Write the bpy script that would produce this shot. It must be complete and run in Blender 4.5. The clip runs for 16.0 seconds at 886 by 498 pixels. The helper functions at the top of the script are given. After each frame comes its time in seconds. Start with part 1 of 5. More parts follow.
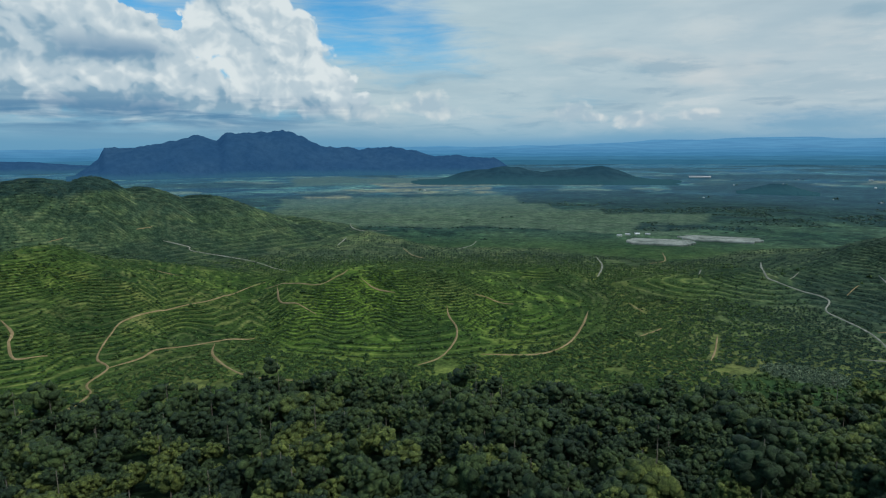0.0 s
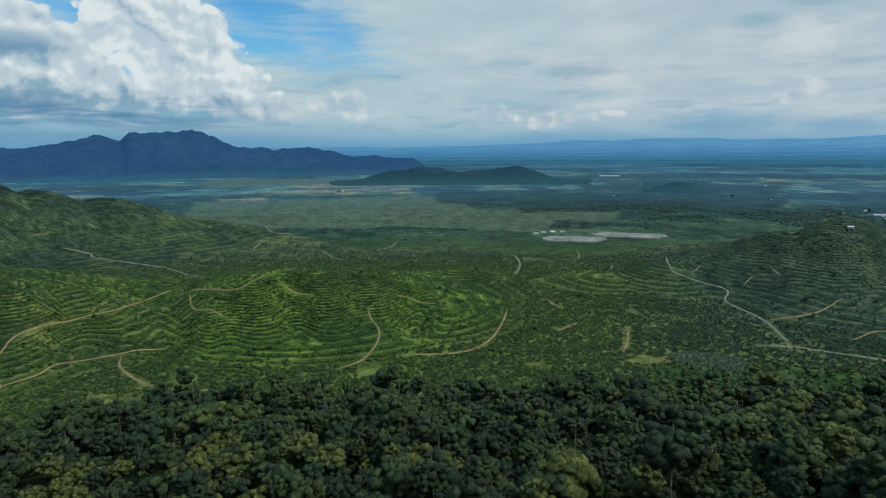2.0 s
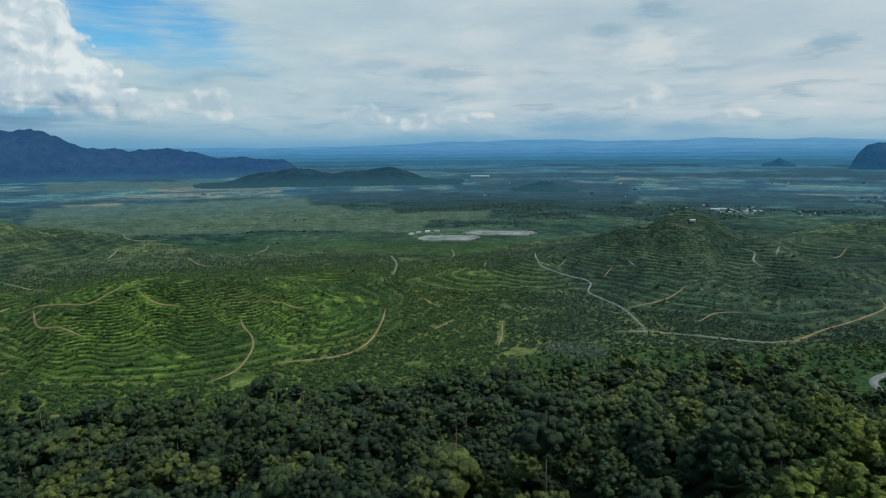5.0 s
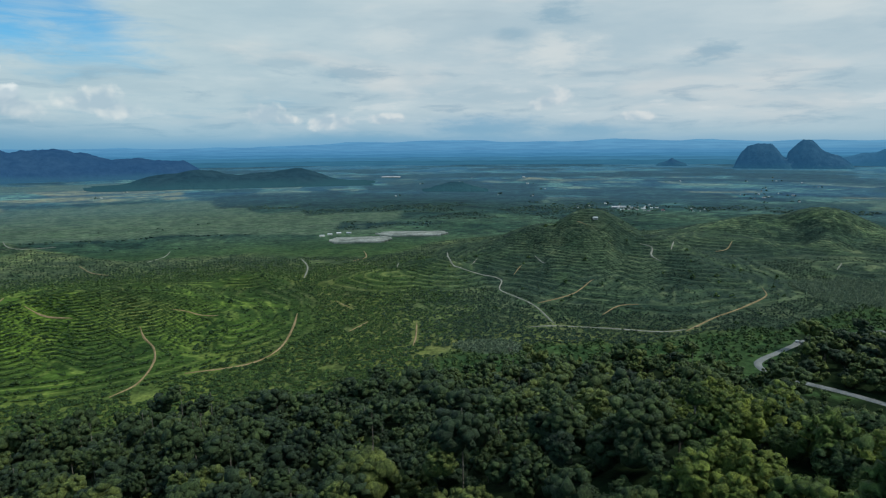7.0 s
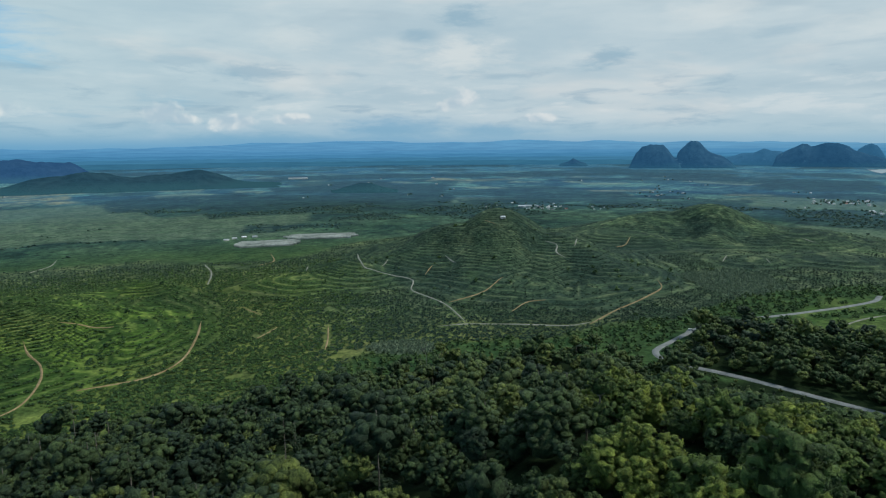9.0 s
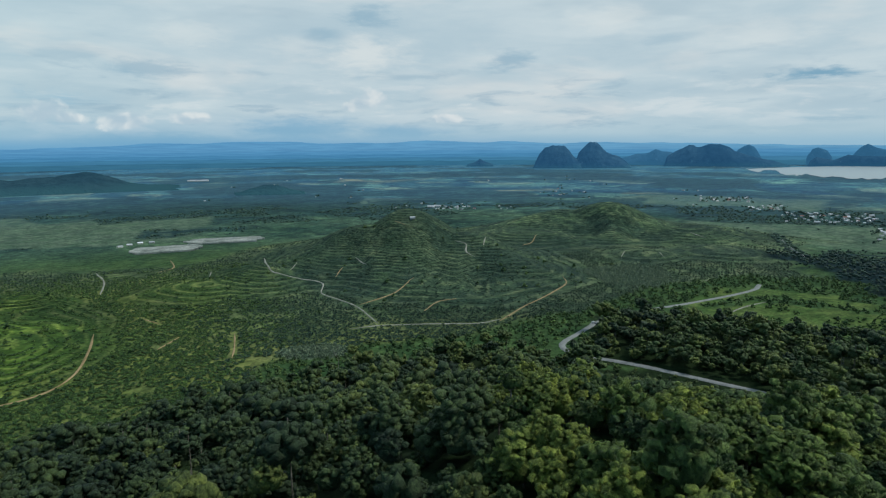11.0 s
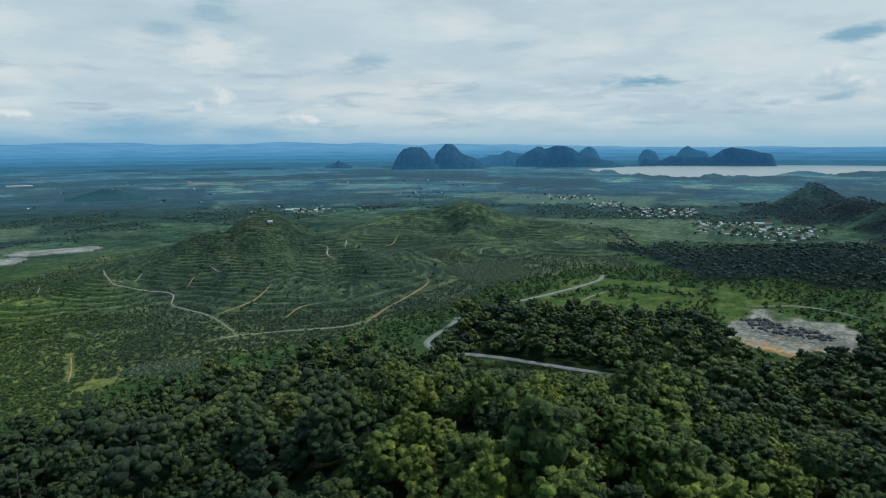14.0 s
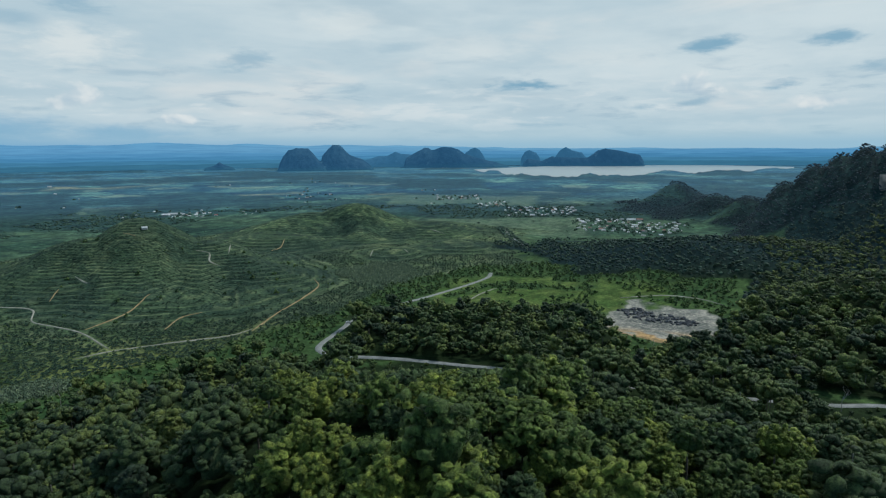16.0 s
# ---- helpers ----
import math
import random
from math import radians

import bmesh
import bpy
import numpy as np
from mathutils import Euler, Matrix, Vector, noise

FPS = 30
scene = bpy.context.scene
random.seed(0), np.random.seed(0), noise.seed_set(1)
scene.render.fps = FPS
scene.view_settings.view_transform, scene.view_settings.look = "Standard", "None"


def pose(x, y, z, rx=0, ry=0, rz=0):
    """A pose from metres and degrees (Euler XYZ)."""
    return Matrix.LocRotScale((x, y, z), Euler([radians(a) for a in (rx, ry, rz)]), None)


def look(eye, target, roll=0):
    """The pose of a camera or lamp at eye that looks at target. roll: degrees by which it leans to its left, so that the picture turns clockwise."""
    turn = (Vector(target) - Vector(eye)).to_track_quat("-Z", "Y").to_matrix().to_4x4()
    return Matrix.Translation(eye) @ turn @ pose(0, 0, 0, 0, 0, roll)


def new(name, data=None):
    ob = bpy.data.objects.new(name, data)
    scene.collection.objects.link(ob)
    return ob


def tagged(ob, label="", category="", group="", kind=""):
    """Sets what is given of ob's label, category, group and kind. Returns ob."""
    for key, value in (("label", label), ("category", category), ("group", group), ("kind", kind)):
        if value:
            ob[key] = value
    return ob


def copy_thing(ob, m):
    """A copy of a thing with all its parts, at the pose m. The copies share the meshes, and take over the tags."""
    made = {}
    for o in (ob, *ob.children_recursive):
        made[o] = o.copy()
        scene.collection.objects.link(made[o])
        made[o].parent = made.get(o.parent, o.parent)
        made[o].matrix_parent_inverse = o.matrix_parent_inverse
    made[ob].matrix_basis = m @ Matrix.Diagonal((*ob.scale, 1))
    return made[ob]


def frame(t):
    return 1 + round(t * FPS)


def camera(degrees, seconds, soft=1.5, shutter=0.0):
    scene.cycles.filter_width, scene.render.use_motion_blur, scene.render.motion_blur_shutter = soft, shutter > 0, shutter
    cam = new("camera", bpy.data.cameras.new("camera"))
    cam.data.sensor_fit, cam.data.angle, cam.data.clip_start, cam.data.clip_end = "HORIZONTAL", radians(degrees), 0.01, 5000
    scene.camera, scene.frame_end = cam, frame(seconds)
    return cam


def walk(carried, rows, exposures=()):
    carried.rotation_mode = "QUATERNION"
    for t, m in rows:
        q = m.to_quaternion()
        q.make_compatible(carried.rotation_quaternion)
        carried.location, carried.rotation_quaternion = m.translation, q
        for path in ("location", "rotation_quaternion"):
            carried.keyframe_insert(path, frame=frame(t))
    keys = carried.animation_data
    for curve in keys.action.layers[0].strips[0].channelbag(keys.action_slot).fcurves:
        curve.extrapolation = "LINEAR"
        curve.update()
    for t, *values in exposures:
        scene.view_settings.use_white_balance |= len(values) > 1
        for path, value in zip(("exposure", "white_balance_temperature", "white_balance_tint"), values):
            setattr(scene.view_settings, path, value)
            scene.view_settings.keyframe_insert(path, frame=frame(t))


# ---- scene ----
# A drone hovers high over a wooded ridge and turns to its right.
EYE = 130.0
cam = camera(70.6, 16.0, soft=1.2)
# seconds, heading to the right of north, degrees that it looks up
TURNS = [(0.0, 0.0, -9.17), (0.5, 1.9, -9.17), (1.0, 3.73, -9.17), (1.5, 5.56, -9.18), (2.0, 7.38, -9.18), (2.5, 9.22, -9.18),
         (3.0, 11.07, -9.18), (3.5, 12.9, -9.18), (4.0, 14.77, -9.18), (6.5, 25.0, -9.18), (7.0, 26.93, -9.18), (7.5, 28.99, -9.18),
         (8.0, 31.04, -9.17), (8.5, 33.1, -9.17), (9.0, 35.18, -9.17), (11.5, 45.53, -9.15), (12.0, 47.58, -9.14),
         (12.5, 49.64, -9.14), (13.0, 51.7, -9.13), (13.5, 53.75, -9.13), (14.0, 56.22, -9.12), (14.5, 58.83, -9.11),
         (15.0, 61.35, -9.11), (15.5, 63.86, -9.10), (16.0, 66.35, -9.09)]
LEAN = -0.45
walk(cam, [(t, pose(0, 0, EYE, 90 + up, 0, -turn) @ pose(0, 0, 0, 0, 0, LEAN)) for t, turn, up in TURNS],
     exposures=[(0.0, -0.07, 6120, 11), (8.0, 0.03, 6180, 11), (16.0, 0.12, 6180, 11)])


# ---- world, sun ----
class Nodes:
    """Short-hand for node trees."""

    def __init__(self, tree):
        self.tree = tree
        tree.nodes.clear()

    def add(self, kind, **props):
        n = self.tree.nodes.new(kind)
        for key, value in props.items():
            if key == "noise_dimensions":
                n.noise_dimensions = value
            elif key == "operation":
                n.operation = value
            elif key == "feature":
                n.feature = value
            elif key == "attribute_name":
                n.attribute_name = value
        return n

    def put(self, sock, value):
        if isinstance(value, bpy.types.NodeSocket):
            self.tree.links.new(value, sock)
        elif isinstance(value, (tuple, list)) and len(value) == 3 and sock.type == "RGBA":
            sock.default_value = (*value, 1)
        else:
            sock.default_value = value

    def math(self, op, a, b=0.0, c=None, clamp=False):
        n = self.add("ShaderNodeMath", operation=op)
        n.use_clamp = clamp
        self.put(n.inputs[0], a)
        self.put(n.inputs[1], b)
        if c is not None:
            self.put(n.inputs[2], c)
        return n.outputs[0]

    def step(self, x, lo, hi, a=0.0, b=1.0):
        n = self.add("ShaderNodeMapRange")
        n.interpolation_type = "SMOOTHSTEP"
        for i, v in enumerate((x, lo, hi, a, b)):
            self.put(n.inputs[i], v)
        return n.outputs[0]

    def mix(self, fac, a, b):
        n = self.add("ShaderNodeMix")
        n.data_type = "RGBA"
        self.put(n.inputs[0], fac)
        self.put(n.inputs[6], a)
        self.put(n.inputs[7], b)
        return n.outputs[2]

    def times(self, a, b):
        n = self.add("ShaderNodeMix")
        n.data_type, n.blend_type = "RGBA", "MULTIPLY"
        n.inputs[0].default_value = 1
        self.put(n.inputs[6], a)
        self.put(n.inputs[7], b)
        return n.outputs[2]

    def vec(self, x, y, z=0.0):
        n = self.add("ShaderNodeCombineXYZ")
        for i, v in enumerate((x, y, z)):
            self.put(n.inputs[i], v)
        return n.outputs[0]

    def noise(self, vec, scale, detail=5.0, rough=0.55, warp=0.0):
        n = self.add("ShaderNodeTexNoise")
        self.put(n.inputs["Vector"], vec)
        for key, v in (("Scale", scale), ("Detail", detail), ("Roughness", rough), ("Distortion", warp)):
            n.inputs[key].default_value = v
        return n.outputs[0]

    def cells(self, vec, scale, smooth=0.6):
        n = self.add("ShaderNodeTexVoronoi", feature="SMOOTH_F1")
        self.put(n.inputs["Vector"], vec)
        n.inputs["Scale"].default_value, n.inputs["Smoothness"].default_value = scale, smooth
        return n.outputs["Distance"]


SUN_UP, SUN_AT = 52.0, 128.0  # degrees above the horizon, degrees right of north


def build_world():
    world = bpy.data.worlds.new("sky")
    scene.world = world
    world.use_nodes = True
    g = Nodes(world.node_tree)
    co = g.add("ShaderNodeTexCoord").outputs["Generated"]
    sep = g.add("ShaderNodeSeparateXYZ")
    g.put(sep.inputs[0], co)
    x, y, z = sep.outputs
    flat = g.math("SQRT", g.math("ADD", g.math("MULTIPLY", x, x), g.math("MULTIPLY", y, y)))
    up = g.math("MULTIPLY", g.math("ARCTAN2", z, flat), 57.2958)   # degrees above the horizon
    az = g.math("MULTIPLY", g.math("ARCTAN2", x, y), 57.2958)      # degrees right of north
    blue = g.add("ShaderNodeTexSky")
    blue.sky_type, blue.sun_disc = "NISHITA", False
    blue.sun_elevation, blue.sun_rotation = radians(SUN_UP), radians(SUN_AT)
    blue.air_density, blue.dust_density = 1.0, 0.6
    sky = g.times(blue.outputs[0], (0.040, 0.100, 0.125))
    sky = g.mix(g.step(up, 9.0, 2.0, 0.0, 0.9), sky, (0.23, 0.41, 0.55))
    # high veil of cloud, in perspective on a flat ceiling
    low = g.math("ADD", g.math("MAXIMUM", z, 0.0), 0.13)
    deck = g.vec(g.math("DIVIDE", x, low), g.math("DIVIDE", y, low))
    n1 = g.noise(deck, 0.42, 4, 0.5, 0.5)
    n2 = g.noise(deck, 1.3, 5, 0.55, 0.3)
    streak = g.noise(g.vec(g.math("MULTIPLY", az, 0.13), g.math("MULTIPLY", up, 0.85), 5.0), 1.0, 5, 0.6, 0.6)
    lane = g.math("ABSOLUTE", g.math("ADD", az, g.math("ADD", 0.0, g.math("MULTIPLY", up, 0.55))))
    gap = g.math("MULTIPLY", g.step(lane, 13.0, 3.0), g.step(up, 4.5, 8.5))
    gap = g.math("MAXIMUM", gap, g.math("MULTIPLY", g.step(az, -8.0, -16.0), 0.8))
    thick = g.step(az, 6.0, 26.0, 0.0, 0.22)
    wool = g.math("ADD", g.math("ADD", g.math("ADD", n1, thick), g.math("MULTIPLY", n2, 0.3)), g.math("MULTIPLY", g.math("SUBTRACT", streak, 0.5), 0.42))
    cover = g.step(g.math("SUBTRACT", wool, g.math("MULTIPLY", gap, 0.28)), 0.30, 0.62)
    shade = g.math("ADD", g.math("ADD", g.math("MULTIPLY", n2, 0.42), g.math("MULTIPLY", n1, 0.42)), g.math("MULTIPLY", streak, 0.16))
    veil = g.mix(g.step(shade, 0.36, 0.64), (0.420, 0.535, 0.575), (0.560, 0.642, 0.645))
    warm = g.noise(g.vec(g.math("MULTIPLY", az, 0.05), g.math("MULTIPLY", up, 0.22), 8.0), 1.0, 4, 0.55, 0.4)
    veil = g.mix(g.math("MULTIPLY", g.step(warm, 0.52, 0.70), 0.7), veil, (0.655, 0.675, 0.645))
    veil = g.mix(g.math("MULTIPLY", g.step(warm, 0.45, 0.30), 0.5), veil, (0.36, 0.475, 0.525))
    sky = g.mix(cover, sky, veil)

    def oval(a0, u0, wide, tall, lean=0.0):
        """1 at the middle of an oval in the sky, 0 on its rim, less outside."""
        da, du = g.math("SUBTRACT", az, a0), g.math("SUBTRACT", up, u0)
        du = g.math("SUBTRACT", du, g.math("MULTIPLY", da, lean)) if lean else du
        p, q = g.math("DIVIDE", da, wide), g.math("DIVIDE", du, tall)
        return g.math("SUBTRACT", 1.0, g.math("SQRT", g.math("ADD", g.math("MULTIPLY", p, p), g.math("MULTIPLY", q, q))))

    # bright, faintly warm patches and small slate-blue clouds adrift under the veil
    wisp = g.math("SUBTRACT", g.noise(g.vec(g.math("MULTIPLY", az, 0.26), g.math("MULTIPLY", up, 0.9), 7.0), 1.5, 5, 0.62, 0.3), 0.5)
    for a0, u0, wide, tall, deep in ((37.0, 8.0, 4.4, 2.2, 0.8), (58.0, 10.6, 4.0, 1.6, 0.5), (69.0, 8.6, 7.0, 1.6, 0.45), (80.0, 7.6, 7.0, 1.1, 0.4), (22.5, 9.2, 4.0, 1.2, 0.5), (31.0, 8.6, 3.2, 1.4, 0.45)):
        q = g.math("ADD", oval(a0, u0, wide, tall), g.math("MULTIPLY", wisp, 1.6))
        sky = g.mix(g.math("MULTIPLY", g.step(q, -0.1, 0.9), deep), sky, (0.66, 0.70, 0.67))
    for a0, u0, wide, tall, deep, lean in ((73.7, 5.45, 4.6, 0.62, 0.95, 0.0), (88.7, 8.1, 3.3, 0.75, 0.9, 0.12), (97.8, 8.0, 2.6, 0.65, 0.85, 0.0), (94.2, 4.8, 2.2, 0.65, 0.8, 0.1), (100.5, 5.8, 2.2, 0.6, 0.6, 0.0), (87.3, 3.55, 2.6, 0.5, 0.55, 0.15), (83.6, 3.4, 1.8, 0.35, 0.5, 0.0),
                                           (74.5, 2.0, 5.0, 0.3, 0.4, 0.0), (105.0, 7.0, 3.0, 0.6, 0.5, 0.0), (49.5, 7.5, 3.2, 1.1, 0.55, 0.12), (37.3, 11.2, 3.2, 1.2, 0.55, 0.0), (19.0, 6.5, 4.2, 1.0, 0.5, 0.0), (33.0, 9.6, 2.6, 0.8, 0.4, 0.0), (63.0, 8.8, 3.0, 0.6, 0.3, 0.1)):
        q = g.math("ADD", oval(a0, u0, wide, tall, lean), g.math("MULTIPLY", wisp, 1.7))
        sky = g.mix(g.math("MULTIPLY", g.step(q, 0.0, 0.85), deep), sky, (0.185, 0.350, 0.455))
    # low flat clouds, seen from the side
    side = g.vec(g.math("MULTIPLY", az, 0.10), g.math("MULTIPLY", up, 0.50), 3.1)
    n3 = g.noise(side, 1.5, 6, 0.6, 0.3)
    sky = g.mix(g.math("MULTIPLY", g.math("MULTIPLY", g.step(n3, 0.53, 0.70), g.step(up, 11.0, 3.0)), 0.6), sky, (0.27, 0.40, 0.48))
    sky = g.mix(g.math("MULTIPLY", g.math("MULTIPLY", g.step(n3, 0.47, 0.33), g.step(up, 9.0, 3.0)), 0.55), sky, (0.66, 0.70, 0.68))
    # far rain hanging from the veil
    rain = g.math("MAXIMUM", g.math("MAXIMUM", oval(31.0, 1.6, 6.5, 1.7), oval(40.0, 1.4, 6.0, 0.9)), oval(19.0, 0.8, 8.0, 0.8))
    sky = g.mix(g.math("MULTIPLY", g.step(g.math("ADD", rain, g.math("MULTIPLY", wisp, 1.2)), -0.1, 0.9), 0.8), sky, (0.185, 0.375, 0.520))
    # hazy band over the horizon
    low_air = g.mix(g.step(az, 20.0, 75.0), (0.225, 0.410, 0.530), (0.35, 0.500, 0.560))
    sky = g.mix(g.math("MULTIPLY", g.step(up, 3.6, 0.3), 0.78), sky, low_air)
    sky = g.mix(g.math("MULTIPLY", g.step(up, 1.3, 0.1), 0.8), sky, g.mix(g.step(az, 20.0, 80.0), (0.145, 0.345, 0.520), (0.27, 0.450, 0.555)))

    # heaped cumulus: billows at three sizes, lit from the upper right
    roll = g.noise(g.vec(g.math("MULTIPLY", az, 0.3), g.math("MULTIPLY", up, 0.3), 2.0), 1.0, 3, 0.5)
    roll2 = g.noise(g.vec(g.math("MULTIPLY", az, 0.3), g.math("MULTIPLY", up, 0.3), 9.0), 1.0, 3, 0.5)

    def billow(da, du):
        p = g.vec(g.math("ADD", g.math("ADD", az, da), g.math("MULTIPLY", roll, 2.6)), g.math("MULTIPLY", g.math("ADD", g.math("ADD", up, du), g.math("MULTIPLY", roll2, 2.2)), 1.15), 0.0)
        return g.math("ADD", g.math("ADD", g.math("MULTIPLY", g.cells(p, 0.34, 0.5), 0.66), g.math("MULTIPLY", g.cells(p, 0.9, 0.5), 0.25)), g.math("MULTIPLY", g.cells(p, 2.2, 0.5), 0.09))

    b0, b1 = billow(0.0, 0.0), billow(0.40, 0.55)
    facing = g.math("SUBTRACT", b1, b0)
    fuzz = g.math("SUBTRACT", g.noise(g.vec(az, up, 1.0), 1.3, 5, 0.6), 0.5)
    fields = None
    for a0, u0, wide, tall in ((-17.0, 10.8, 4.2, 4.0), (-15.2, 8.4, 4.4, 3.6), (-13.0, 6.6, 4.0, 2.9), (-10.6, 5.2, 3.0, 2.3), (-9.3, 3.9, 2.5, 1.5), (-21.5, 5.0, 3.6, 2.6), (-18.5, 4.0, 3.8, 2.2), (-26.0, 5.2, 5.0, 2.8), (-30.5, 8.6, 5.6, 4.4), (-34.5, 6.6, 5.4, 4.2), (-27.5, 10.0, 4.0, 2.6), (-41.0, 8.0, 7.0, 6.0), (-52.0, 9.0, 9.0, 7.0), (-23.5, 7.6, 3.0, 2.0), (-20.0, 9.4, 2.6, 2.0)):
        one = g.math("MULTIPLY", oval(a0, u0, wide, tall), min(wide, tall))
        fields = one if fields is None else g.math("MAXIMUM", fields, one)
    hollow = g.math("MAXIMUM", oval(-24.6, 11.5, 2.2, 1.0, -0.3), g.math("MAXIMUM", oval(-22.4, 10.2, 1.3, 0.9, -0.3), oval(-31.3, 10.4, 0.7, 0.7)))
    solid = g.math("ADD", fields, g.math("ADD", g.math("MULTIPLY", g.math("SUBTRACT", 0.62, b0), 3.3), g.math("MULTIPLY", fuzz, 0.5)))
    solid = g.math("SUBTRACT", solid, g.math("MULTIPLY", g.step(g.math("ADD", hollow, g.math("MULTIPLY", fuzz, 1.4)), -0.3, 1.0), 2.3))
    body = g.math("MULTIPLY", g.step(solid, -0.05, 0.45), g.step(up, 2.2, 3.6))
    lit = g.math("ADD", g.math("ADD", 0.50, g.math("MULTIPLY", facing, 1.9)), g.math("MULTIPLY", g.math("SUBTRACT", roll, 0.5), 0.9))
    lit = g.math("ADD", lit, g.math("MULTIPLY", g.step(solid, 2.6, 0.2), 0.16))
    lit = g.math("ADD", lit, g.math("ADD", g.step(az, -30.0, -11.0, -0.12, 0.12), g.step(up, 3.0, 6.5, -0.35, 0.06)))
    heap = g.mix(g.step(lit, 0.05, 0.50), (0.27, 0.40, 0.49), (0.545, 0.615, 0.640))
    heap = g.mix(g.step(lit, 0.48, 0.95), heap, (0.80, 0.81, 0.775))
    slate = g.math("ADD", g.math("MAXIMUM", oval(-27.0, 8.1, 5.4, 1.6, -0.12), oval(-27.8, 7.5, 3.6, 1.0)), g.math("MULTIPLY", g.math("SUBTRACT", 0.40, b0), 1.1))
    heap = g.mix(g.math("MULTIPLY", g.step(slate, 0.0, 0.75), 0.9), heap, g.mix(g.step(up, 7.2, 9.6), (0.150, 0.285, 0.415), (0.52, 0.59, 0.62)))
    sky = g.mix(body, sky, heap)
    # small heaps in a row, low over the plain
    tops = None
    for a0, u0, wide, tall in ((-1.9, 3.7, 2.6, 1.2), (-0.2, 3.2, 2.2, 0.9), (-6.8, 3.2, 2.0, 0.8), (11.1, 2.9, 1.6, 0.9), (13.2, 2.5, 1.6, 0.5), (17.0, 2.3, 2.0, 0.6), (35.4, 3.6, 0.8, 0.5), (37.2, 4.4, 1.4, 0.9), (36.2, 4.0, 0.9, 0.7), (22.0, 2.6, 1.6, 0.5), (87.6, 5.0, 2.0, 1.0), (97.0, 3.4, 2.4, 0.6), (44.0, 2.6, 2.0, 0.4)):
        one = oval(a0, u0, wide, tall)
        tops = one if tops is None else g.math("MAXIMUM", tops, one)
    tops = g.math("ADD", tops, g.math("ADD", g.math("MULTIPLY", g.math("SUBTRACT", 0.62, b0), 1.5), g.math("MULTIPLY", fuzz, 0.9)))
    sky = g.mix(g.math("MULTIPLY", g.step(tops, 0.0, 0.75), g.step(az, 30.0, 8.0, 0.6, 0.9)), sky, g.mix(g.step(g.math("MULTIPLY", facing, 1.5), -0.25, 0.30), (0.43, 0.53, 0.58), (0.77, 0.77, 0.72)))
    # slate-blue shade under the bank
    back = g.step(az, -80.0, -60.0)
    under = g.math("MULTIPLY", g.math("MULTIPLY", g.step(up, 0.2, 2.2), g.step(up, 5.2, 3.0)), g.math("MULTIPLY", g.step(az, -4.0, -20.0), back))
    n4 = g.noise(g.vec(g.math("MULTIPLY", az, 0.07), g.math("MULTIPLY", up, 0.62), 1.0), 1.6, 5, 0.55, 0.3)
    sky = g.mix(g.math("MULTIPLY", g.math("MULTIPLY", under, g.step(n4, 0.33, 0.58)), 0.9), sky, (0.105, 0.235, 0.375))
    veiled = g.math("MULTIPLY", g.step(up, 2.6, 0.8), g.step(az, 4.0, -12.0))
    sky = g.mix(g.math("MULTIPLY", veiled, 0.7), sky, g.mix(g.step(up, 0.6, 2.0), (0.155, 0.335, 0.475), (0.26, 0.425, 0.535)))
    # the clear air is a little bluer towards the bank
    sky = g.times(sky, g.mix(g.step(az, 32.0, 2.0), (1.0, 1.0, 1.0), (0.940, 0.995, 1.0)))
    out = g.add("ShaderNodeBackground")
    g.put(out.inputs[0], sky)
    out.inputs[1].default_value = 1.0
    end = g.add("ShaderNodeOutputWorld")
    g.put(end.inputs[0], out.outputs[0])


build_world()
sun = new("sun", bpy.data.lights.new("sun", "SUN"))
sun.data.energy, sun.data.angle, sun.data.color = 2.2, radians(5), (1.0, 0.97, 0.88)
sun.matrix_world = look((0, 0, 400), (-math.sin(radians(SUN_AT)) * 400 * math.cos(radians(SUN_UP)),
                                      -math.cos(radians(SUN_AT)) * 400 * math.cos(radians(SUN_UP)), 400 - 400 * math.sin(radians(SUN_UP))))


# ---- materials ----
def material(name):
    m = bpy.data.materials.new(name)
    m.use_nodes = True
    return m, Nodes(m.node_tree)


def finish(g, colour, rough=0.8, bump=None, strength=0.3, dist=0.3, sheen=0.0, spec=0.25, metal=0.0, emit=None, tint=(0.45, 0.65, 0.9)):
    b = g.add("ShaderNodeBsdfPrincipled")
    g.put(b.inputs["Base Color"], colour)
    g.put(b.inputs["Roughness"], rough)
    b.inputs["Specular IOR Level"].default_value = spec
    b.inputs["Metallic"].default_value = metal
    g.put(b.inputs["Sheen Weight"], sheen)
    b.inputs["Sheen Roughness"].default_value = 0.5
    b.inputs["Sheen Tint"].default_value = (*tint, 1)
    if emit:
        b.inputs["Emission Color"].default_value = (*emit[0], 1)
        b.inputs["Emission Strength"].default_value = emit[1]
    if bump is not None:
        n = g.add("ShaderNodeBump")
        n.inputs["Strength"].default_value, n.inputs["Distance"].default_value = strength, dist
        g.put(n.inputs["Height"], bump)
        g.put(b.inputs["Normal"], n.outputs[0])
    o = g.add("ShaderNodeOutputMaterial")
    g.put(o.inputs[0], b.outputs[0])


def spot(g):
    return g.add("ShaderNodeTexCoord").outputs["Object"]


